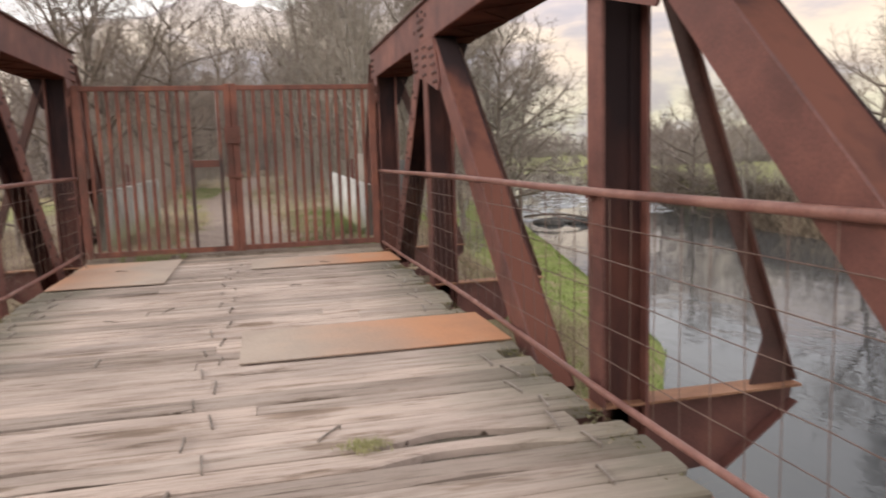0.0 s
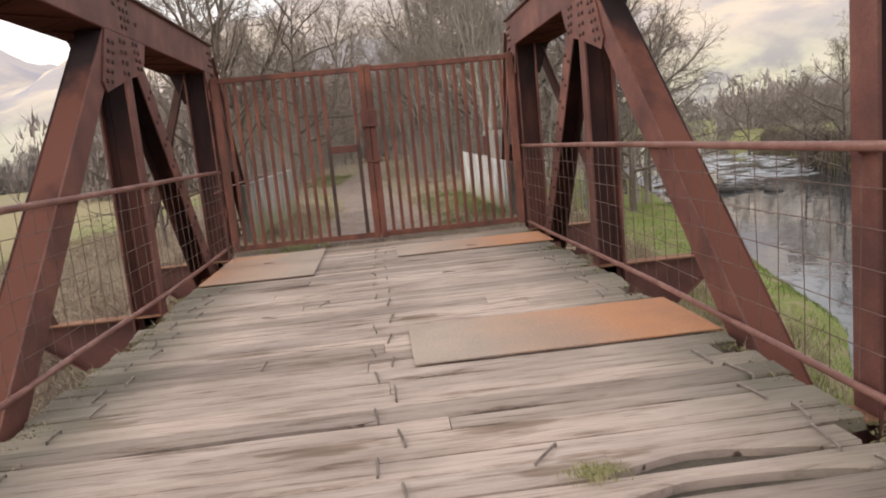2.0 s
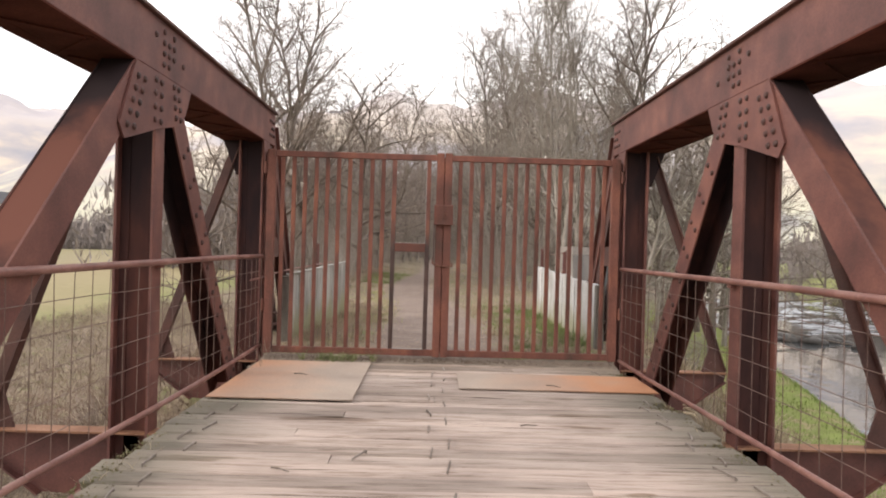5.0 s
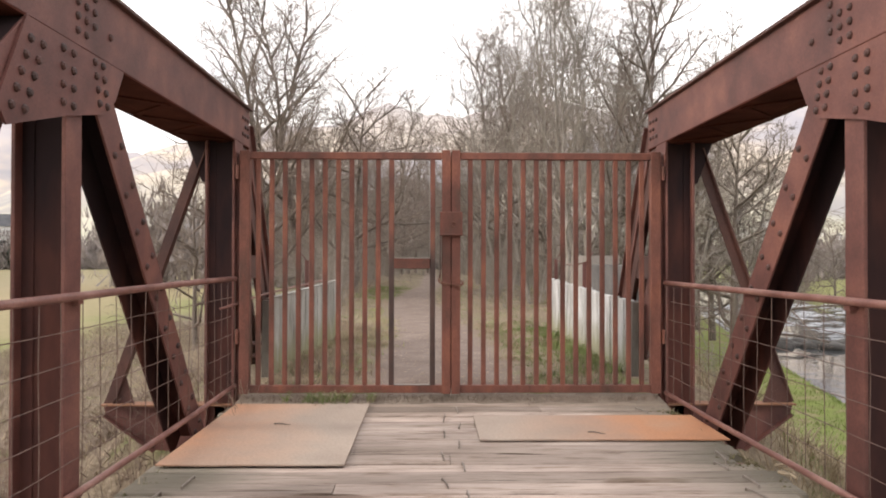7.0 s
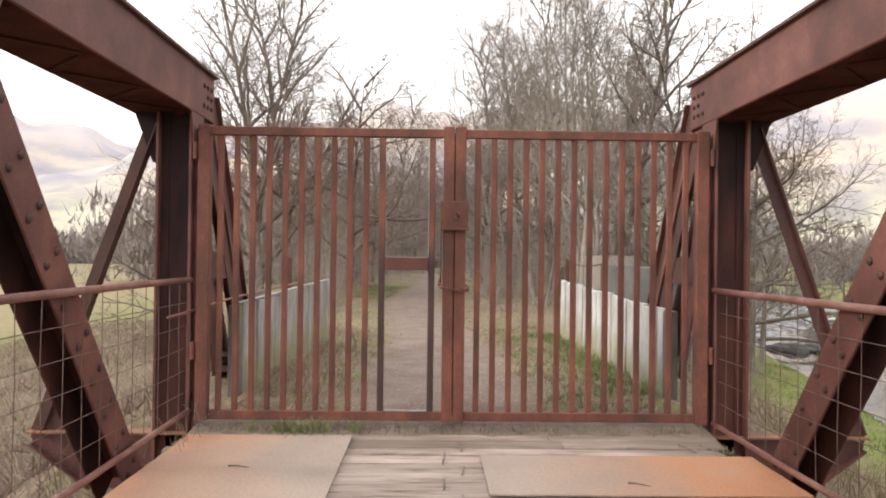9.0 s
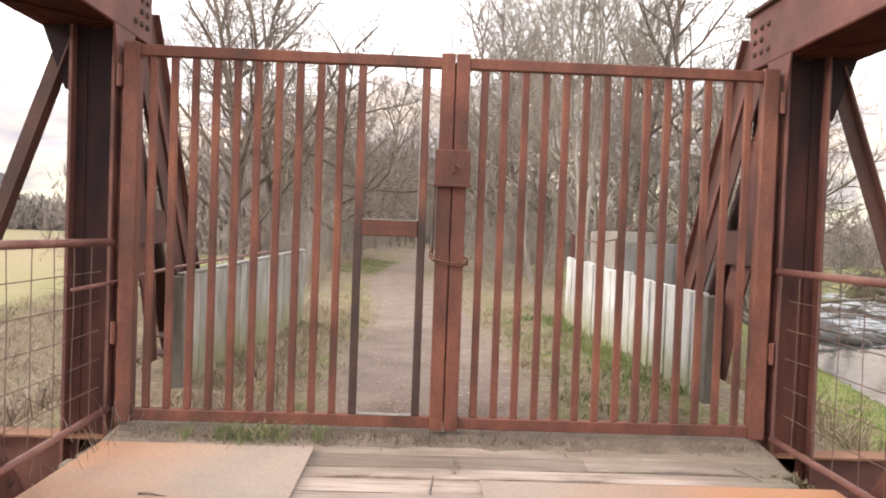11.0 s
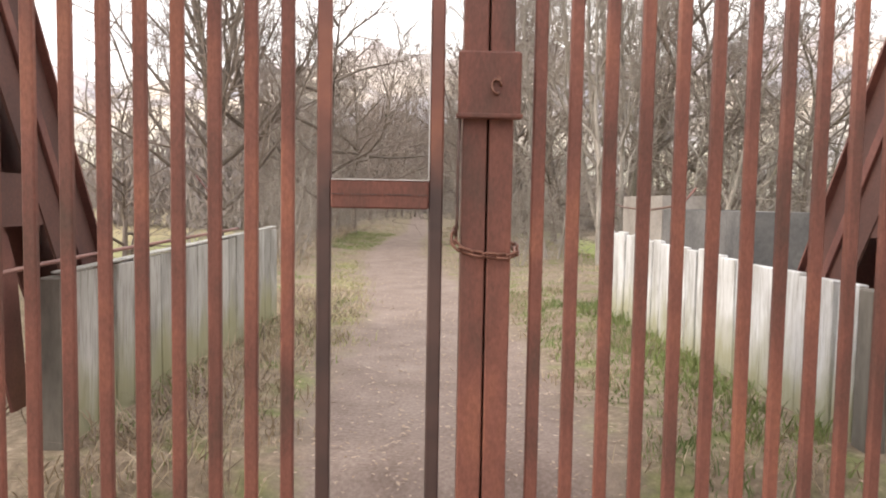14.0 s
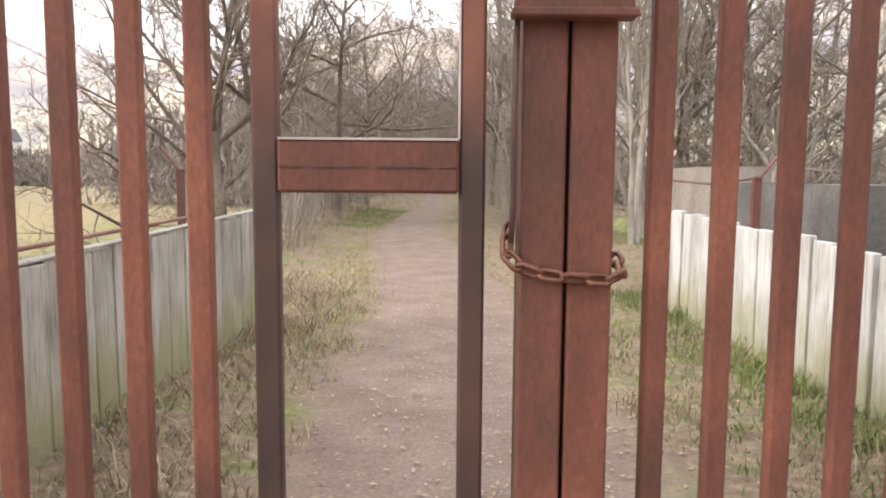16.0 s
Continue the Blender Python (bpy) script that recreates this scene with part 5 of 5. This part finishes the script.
far_wood("far_hedge", "brown bare hedge and trees along the far edge of the pasture", -330, 120, -30, 205, 12.5, M_FARWOOD, 1500, 1, 8, 1.0, slivers=100)
far_wood("far_hedge", "low brown hedge at the far edge of the pasture", -330, 116, -30, 200, 8.5, M_FARWOOD, 1800, 11, 5, 1.6, slivers=90)
far_wood("far_wood", "bare woodland closing the end of the path", -30, 84, 26, 96, 13.5, M_FARWOOD, 220, 2, 7, 1.0, slivers=120)
far_wood("far_wood", "bare riverside woodland across the meadow", 38, 82, 190, 62, 6.5, M_FARWOOD, 1100, 3, 6, 1.3, slivers=110)
far_wood("far_wood", "bare woodland in the valley", 60, 330, 420, 230, 14, M_FARWOOD, 900, 4, 22, 2.2)
far_wood("conifers", "dark conifers among the far hedge", -99, 180, -90, 183, 14, M_FIR, 7, 5, 4, 2.2, True)


def house(x, y, turn, w, d, h, label, z=-1.8):
    t = thing("house", label, "house", "far houses in the valley")
    part("wall", box(-w / 2, w / 2, -d / 2, d / 2, 0, h), M_RENDER, t)
    roof = bmesh.new()
    a = [roof.verts.new(v) for v in ((-w / 2 - 0.3, -d / 2 - 0.3, h), (-w / 2 - 0.3, d / 2 + 0.3, h), (-w / 2 - 0.3, 0, h + d * 0.42))]
    c = [roof.verts.new((w / 2 + 0.3, v.co.y, v.co.z)) for v in a]
    roof.faces.new(a)
    roof.faces.new(c[::-1])
    for i in range(3):
        roof.faces.new((a[i], c[i], c[(i + 1) % 3], a[(i + 1) % 3]))
    bmesh.ops.recalc_face_normals(roof, faces=roof.faces)
    r = part("roof", roof, M_SLATE, t)
    part("chimney", box(-0.5 + w * 0.3, 0.5 + w * 0.3, -0.4, 0.4, h + d * 0.2, h + d * 0.42 + 1.0), M_RENDER, r)
    for i in range(3):
        xx = -w / 2 + w * (i + 0.5) / 3
        part("window", box(xx - 0.6, xx + 0.6, -d / 2 - 0.06, -d / 2 + 0.05, h * 0.5 - 0.6, h * 0.5 + 0.7), M_PANE, t)
    t.matrix_world = pose(x, y, z, 0, 0, turn)


house(-103, 184, 50, 9, 7.5, 8.0, "white rendered house with dark slate roof beyond the hedge", 0.5)
house(-109, 188, 10, 12, 8, 6.0, "low house with dark slate roof beyond the hedge")
rh = random.Random(4)
for i in range(18):
    a, r = radians(17 + i * 1.15 + rh.uniform(-0.6, 0.6)), rh.uniform(1120, 1190)
    slope = 385 * math.sin((r / 1500 - 0.72) / 0.5 * math.pi / 2) ** 1.35
    house(r * math.sin(a), r * math.cos(a), math.degrees(-a) + 90 + rh.uniform(-30, 30), rh.uniform(9, 13), 7, rh.uniform(9, 12), "small white house on the far hillside", slope - 6.0)


# ---- grass, scrub, leaves ----
def blades(name, label, spots, material, tall, width, seed, lean=0.5, z_of=None):
    """Thin upright blades: one triangle each, bent over at random."""
    rng = random.Random(seed)
    verts, faces = [], []
    for x, y, k in spots:
        z = (z_of or height)(x, y) - 0.02
        h = tall * rng.uniform(0.35, 1.0) * k
        a = rng.uniform(0, math.tau)
        w = width * rng.uniform(0.6, 1.2)
        dx, dy = math.cos(a) * w, math.sin(a) * w
        b = rng.uniform(0, math.tau)
        l = h * lean * rng.uniform(0.1, 1.2)
        n = len(verts)
        mx, my = x + math.cos(b) * l * 0.35, y + math.sin(b) * l * 0.35
        verts += [(x - dx, y - dy, z), (x + dx, y + dy, z), (mx + dx * 0.7, my + dy * 0.7, z + h * 0.6), (mx - dx * 0.7, my - dy * 0.7, z + h * 0.6), (x + math.cos(b) * l, y + math.sin(b) * l, z + h * rng.uniform(0.75, 1.0))]
        faces += [(n, n + 1, n + 2, n + 3), (n + 3, n + 2, n + 4)]
    tagged(listed(name, verts, faces, material), label, "grass", kind="stuff")


rg = random.Random(2)


def tufts(count, area, per, radius, keep=lambda x, y: True):
    out = []
    x0, x1, y0, y1 = area
    while len(out) < count * per:
        cx, cy = rg.uniform(x0, x1), rg.uniform(y0, y1)
        if not keep(cx, cy):
            continue
        k = rg.uniform(0.5, 1.0)
        out += [(cx + rg.gauss(0, radius), cy + rg.gauss(0, radius), k) for _ in range(per)]
    return out


def off_path(x, y):
    return abs(x - path_x(y)) > 0.85 + 0.25 * noise.noise(Vector((y * 0.6, 3, 0))) and noise.noise(Vector((x * 0.9, y * 0.9, 1))) > -0.35


inside = lambda x, y: off_path(x, y) and abs(x) < 1.95 - 0.05 * max(0, 14 - y)
greener = lambda x, y: inside(x, y) and (x > 0.9 or rg.random() < 0.12)
blades("grass", "green grass tufts beside the dirt path", tufts(330, (-1.9, 1.9, 12.0, 19), 14, 0.07, greener) + tufts(420, (-4.0, 4.0, 18, 44), 14, 0.12, off_path), M_GRASS, 0.13, 0.005, 1, 0.9)
blades("dry_grass", "dry tan grass tufts beside the dirt path", tufts(300, (-1.9, 1.9, 12.0, 19), 14, 0.07, inside) + tufts(700, (-4.2, 4.2, 18, 44), 14, 0.12, off_path), M_DRY, 0.19, 0.0045, 2, 1.2)
blades("grass", "lush green grass along the fence feet", tufts(9, (-1.98, -1.66, 12.4, 16.4), 14, 0.06) + tufts(120, (1.55, 2.02, 12.4, 17.4), 14, 0.06), M_GRASS, 0.24, 0.006, 3, 0.8)
blades("grass", "yellow-green grass on the verge beside the path", tufts(150, (-1.75, -0.75, 15.0, 24.0), 16, 0.10, lambda x, y: x < path_x(y) - 0.78), M_TUFT, 0.15, 0.005, 31, 1.0)
blades("dry_grass", "dead brown stalks along the grey fence", tufts(130, (-2.0, -1.25, 11.9, 19.0), 14, 0.08), M_DRY, 0.30, 0.005, 21, 1.6)
blades("dead_scrub", "brown dead stems along the grey fence", tufts(90, (-2.0, -1.2, 11.9, 19.0), 12, 0.10), M_SCRUB, 0.28, 0.005, 22, 1.8)
blades("grass", "bright short grass where the path bends", tufts(420, (-2.9, -1.0, 27.5, 37.0), 16, 0.12, lambda x, y: x < path_x(y) - 0.75), M_GRASS, 0.12, 0.007, 23, 0.8)
blades("dry_stalks", "tangled dry stalks and dead bracken on the low ground", tufts(2600, (-14, -2.75, 0, 36), 12, 0.22), M_DRY, 0.55, 0.006, 4, 2.2)
blades("dry_stalks", "pale dead bracken close beside the bridge", tufts(800, (-6.5, -2.7, 1.5, 15), 12, 0.2), M_SCRUB, 0.5, 0.007, 24, 2.4)
blades("dead_scrub", "brown dead scrub on the low ground", tufts(2600, (-14, -2.75, 0, 38), 10, 0.25), M_SCRUB, 0.6, 0.007, 5, 2.0)
right_low = lambda x, y: x < near_bank(y) + 0.2 and x > 2.9
blades("grass", "short lush green grass on the river bank", tufts(1700, (2.9, 12, 6.5, 27), 14, 0.16, lambda x, y: right_low(x, y) and x > 3.6), M_LUSH, 0.16, 0.007, 6)
blades("dry_stalks", "dry reeds at the foot of the bridge", tufts(700, (2.8, 5.6, 2, 17), 14, 0.18, right_low), M_DRY, 0.65, 0.006, 7, 1.2)
blades("dry_stalks", "brown reeds along the far river bank", [(far_bank(y) + rg.gauss(0.35, 0.6), y, rg.uniform(0.5, 1)) for y in np.arange(0, 60, 0.0028)], M_BANK, 1.2, 0.016, 8, 1.3)
deck_z = lambda x, y: 0.03
sill = [(x, GATE_Y - 0.15 + rg.gauss(0, 0.08), rg.uniform(0.3, 1)) for x in np.arange(-1.62, -0.75, 0.0007) if noise.noise(Vector((x * 5, 3, 0))) > -0.15]
blades("grass", "green grass growing through the deck under the gate", sill[::2], M_GRASS, 0.16, 0.0034, 9, 1.7, deck_z)
blades("dry_grass", "pale dry grass among the green under the gate", sill[1::4], M_DRY, 0.15, 0.003, 13, 1.5, deck_z)
sill = [(rg.uniform(-2.05, 2.05), GATE_Y - 0.10 + rg.gauss(0, 0.09), rg.uniform(0.3, 1)) for _ in range(2600)]
blades("dry_grass", "dry grass and stalks caught under the gate", sill, M_SCRUB, 0.09, 0.0030, 10, 1.9, deck_z)
blades("dry_grass", "dry bramble stalks at the gate post", [(-2.0 + rg.gauss(0, 0.07), 11.0 + rg.gauss(0, 0.25), 1.0) for _ in range(34)], M_SCRUB, 0.34, 0.003, 11, 1.3, deck_z)
blades("moss", "moss tuft growing in a deck joint", [(0.78 + rg.gauss(0, 0.055), 3.58 + rg.gauss(0, 0.04), 1.0) for _ in range(420)], M_TUFT, 0.035, 0.003, 12, 1.0, deck_z)


def deck_edge(side):
    """Moss and dead grass that hold the dirt along a deck edge, thicker here and there."""
    out = []
    for y in np.arange(-2.0, 10.9, 0.0022):
        thick = noise.noise(Vector((y * 0.9, side * 5, 0))) + 0.35 * noise.noise(Vector((y * 4, side, 3)))
        if thick > rg.uniform(-0.3, 0.45):
            out.append((side * (2.06 - abs(rg.gauss(0, 0.09))), y, rg.uniform(0.3, 1.0)))
    return out


M_MOSS = surface("dull_moss", [(0.3, (0.075, 0.070, 0.035)), (0.55, (0.15, 0.135, 0.065)), (0.8, (0.24, 0.20, 0.12))], 3.0, None, 20, 0.9, 0.0)
for side, seed in ((-1, 41), (1, 42)):
    edge = deck_edge(side)
    blades("moss", "dull moss and dirt along the deck edge", edge, M_MOSS, 0.022, 0.011, seed, 1.6, lambda x, y: 0.008)
    blades("dry_grass", "thin dead grass caught along the deck edge", edge[1::9], M_DRY, 0.09, 0.0024, seed + 10, 1.9, lambda x, y: 0.012)


def leaf_litter():
    verts, faces = [], []
    for _ in range(4400):
        y = 11.7 + rg.random() ** 1.6 * 20
        x = rg.gauss(path_x(y), rg.choice((0.6, 1.1)))
        if abs(x) > 2.0:
            continue
        z = height(x, y) + 0.012
        s, a = rg.uniform(0.007, 0.022), rg.uniform(0, math.tau)
        c, d = math.cos(a) * s, math.sin(a) * s
        n = len(verts)
        verts += [(x - c, y - d, z), (x + d * 0.5, y - c * 0.5, z + 0.006), (x + c, y + d, z + rg.uniform(0, 0.01)), (x - d * 0.5, y + c * 0.5, z + 0.004)]
        faces.append((n, n + 1, n + 2, n + 3))
    tagged(listed("fallen_leaves", verts, faces, M_LEAF), "small dry leaves and pale chips on the path", "leaves", kind="stuff")


leaf_litter()

# threshold of packed earth under the gate
sill_bm = bmesh.new()
nx = 40
rows_y = (10.98, 11.12, 11.24, 11.40, 11.55, 11.75)
rows_z = (-0.040, -0.006, 0.010, 0.026, 0.02, -0.03)
ring = [[sill_bm.verts.new((-2.08 + 4.16 * i / nx, y + (0.12 * noise.noise(Vector((i * 0.35, j, 0))) if j < 3 else 0), z + 0.014 * noise.noise(Vector((i * 0.5, j * 2.0, 4))))) for i in range(nx + 1)] for j, (y, z) in enumerate(zip(rows_y, rows_z))]
for j in range(len(ring) - 1):
    for i in range(nx):
        sill_bm.faces.new((ring[j][i], ring[j][i + 1], ring[j + 1][i + 1], ring[j + 1][i]))
M_DIRT = surface("packed_earth", [(0.3, (0.16, 0.125, 0.095)), (0.7, (0.29, 0.24, 0.19))], 5.0, GREY, 40, 0.95, 0.5, 0.008)
tagged(obj("dirt_sill", sill_bm, M_DIRT, smooth=True), "packed earth heaped along the foot of the gate", "earth", kind="structure")

# ---- deck planks and their staples ----
deck = thing("deck", "weathered grey timber plank deck with wire staples", "deck", kind="structure")


def plank(x0, x1, y0, y1, rng):
    """A worn plank: uneven edges, chipped ends, hollows along one edge."""
    segs = max(4, int((x1 - x0) / 0.10))
    verts, faces = [], []
    seed = rng.uniform(0, 100)
    worn = rng.random() < 0.55
    tilt = rng.uniform(-0.007, 0.007)
    drop = rng.uniform(-0.010, 0.0)
    skew = [rng.uniform(-0.05, 0.05), rng.uniform(-0.05, 0.05)]
    for i in range(segs + 1):
        u = i / segs
        x = x0 + (x1 - x0) * u
        e0 = 0.014 * max(0.0, noise.noise(Vector((x * 2.2, seed, 0)))) + 0.006 * abs(noise.noise(Vector((x * 9, seed, 1))))
        if worn:
            e0 += max(0.0, noise.noise(Vector((x * 1.3, seed, 7))) - 0.14) * 0.16 * (0.75 + 0.5 * noise.noise(Vector((x * 6, seed, 2))))
        if abs(y0 - 4.46) < 0.11 and -1.5 < x < 0.05:
            e0 += 0.075 * math.sin((x + 1.5) / 1.55 * math.pi) ** 0.6
        if abs(y0 - 3.47) < 0.11 and 0.82 < x < 1.75:
            e0 += 0.085 * math.sin((x - 0.82) / 0.93 * math.pi) ** 0.5
        e1 = 0.006 * noise.noise(Vector((x * 3, seed, 9))) - 0.004 * abs(noise.noise(Vector((x * 8, seed, 4))))
        outer = i in (0, segs) and abs(x) > 1.6
        a, c = y0 + 0.005 + max(0, e0), y1 - 0.005 + min(0, e1)
        zt = drop + 0.005 * noise.noise(Vector((x * 1.5, seed, 5)))
        for k, (y, z) in enumerate(((a, -0.078), (a, zt - 0.012 - tilt), (a + 0.014, zt - tilt), (c - 0.011, zt + tilt), (c, zt - 0.010 + tilt), (c, -0.078))):
            end = skew[0 if i == 0 else 1] * (k / 5 if k < 4 else 1) + 0.02 * noise.noise(Vector((y * 23, seed, k))) if outer else 0
            verts.append((x + end, y, z))
    for i in range(segs):
        for k in range(6):
            m = (k + 1) % 6
            faces.append((i * 6 + k, (i + 1) * 6 + k, (i + 1) * 6 + m, i * 6 + m))
    faces.append(tuple(range(6)))
    faces.append(tuple(range(segs * 6 + 5, segs * 6 - 1, -1)))
    listed("plank", verts, faces, M_DECK, deck)


def staple_mesh():
    bm = bmesh.new()
    tubed(bm, [(0, -0.106, -0.02), (0, -0.102, 0.010), (0.0015, 0, 0.012), (0, 0.102, 0.010), (0, 0.106, -0.02)], 0.0068, 6)
    me = bpy.data.meshes.new("staple")
    bm.to_mesh(me)
    bm.free()
    me.materials.append(M_STAPLE)
    return me


STAPLE = staple_mesh()
rp = random.Random(9)
y = -3.6
while y < 11.35:
    w = rp.choice((0.20, 0.21, 0.215, 0.22, 0.24)) + rp.uniform(-0.01, 0.01)
    y1 = min(y + w, 11.5)
    left, right = -2.09 + rp.choice((0, 0.02, 0.05, 0.16)) * rp.uniform(0.6, 1), 2.09 - rp.choice((0, 0.03, 0.07, 0.20)) * rp.uniform(0.6, 1)
    cuts = [left, right]
    if rp.random() < 0.30:
        cuts.insert(1, rp.choice((-0.9, -0.1, 0.1, 0.95)) + rp.uniform(-0.2, 0.2))
    for a, c in zip(cuts, cuts[1:]):
        plank(a + 0.002, c - 0.002, y, y1, rp)
    y = y1
for i in range(36):
    y = 0.63 + 0.298 * i
    for x, step, chance in ((-1.75, 0.055, 0.97), (-0.035, -0.06, 0.97), (1.79, 0.045, 0.8)):
        x += step * (1 if i % 2 else -1) + rp.uniform(-0.02, 0.02)
        ys = y + rp.uniform(-0.04, 0.04)
        on_plate = (x > 0.14 and (5.0 < ys < 6.35 or 9.5 < ys < 10.7)) or (x < -0.75 and ys > 8.85)
        if rp.random() < chance and ys < 11.0 and not on_plate:
            s = new("staple", STAPLE)
            s.matrix_world = pose(x, ys, 0.0, 0, 0, rp.gauss(0, 6)) @ Matrix.Diagonal((1, rp.uniform(0.75, 1.15), 1, 1))
            s.parent = deck
for x, y, turn in ((0.63, 3.82, -37), (-0.82, 5.65, 0), (-0.55, 7.4, -20)):
    s = new("staple", STAPLE)
    s.matrix_world = pose(x, y, 0.0, 0, 0, turn)
    s.parent = deck

# ---- small litter on the deck ----
coil = []
for k in range(34):
    w = k * 0.52
    coil.append((2.03 + 0.05 * math.cos(w) + 0.004 * k, 8.62 + 0.012 * k + 0.05 * math.sin(w), 0.035 + 0.012 * math.sin(w * 0.7) + 0.001 * k))
tagged(obj("rope", tubed(bmesh.new(), coil, 0.009, 6), M_DRY, smooth=True), "short tangled end of pale rope at the deck edge", "rope")
rd = random.Random(31)
for x, y in ((-1.05, 7.1), (1.05, 9.9), (-1.5, 10.2), (0.6, 8.3)):
    a = rd.uniform(-0.5, 0.5)
    z = 0.024 if (x > 0.2 and 9.7 < y < 10.5) or (x < -0.8 and y > 9.1) else 0.008
    tw = [(x + math.cos(a) * f * 0.14, y + math.sin(a) * f * 0.14, z + 0.004 * math.sin(f * 5)) for f in (0, 0.4, 0.75, 1)]
    tagged(obj("twig", tubed(bmesh.new(), tw, [0.006, 0.005, 0.004, 0.002], 5), M_BARK), "small broken dark twig lying on the deck", "twig", "twigs on the deck")
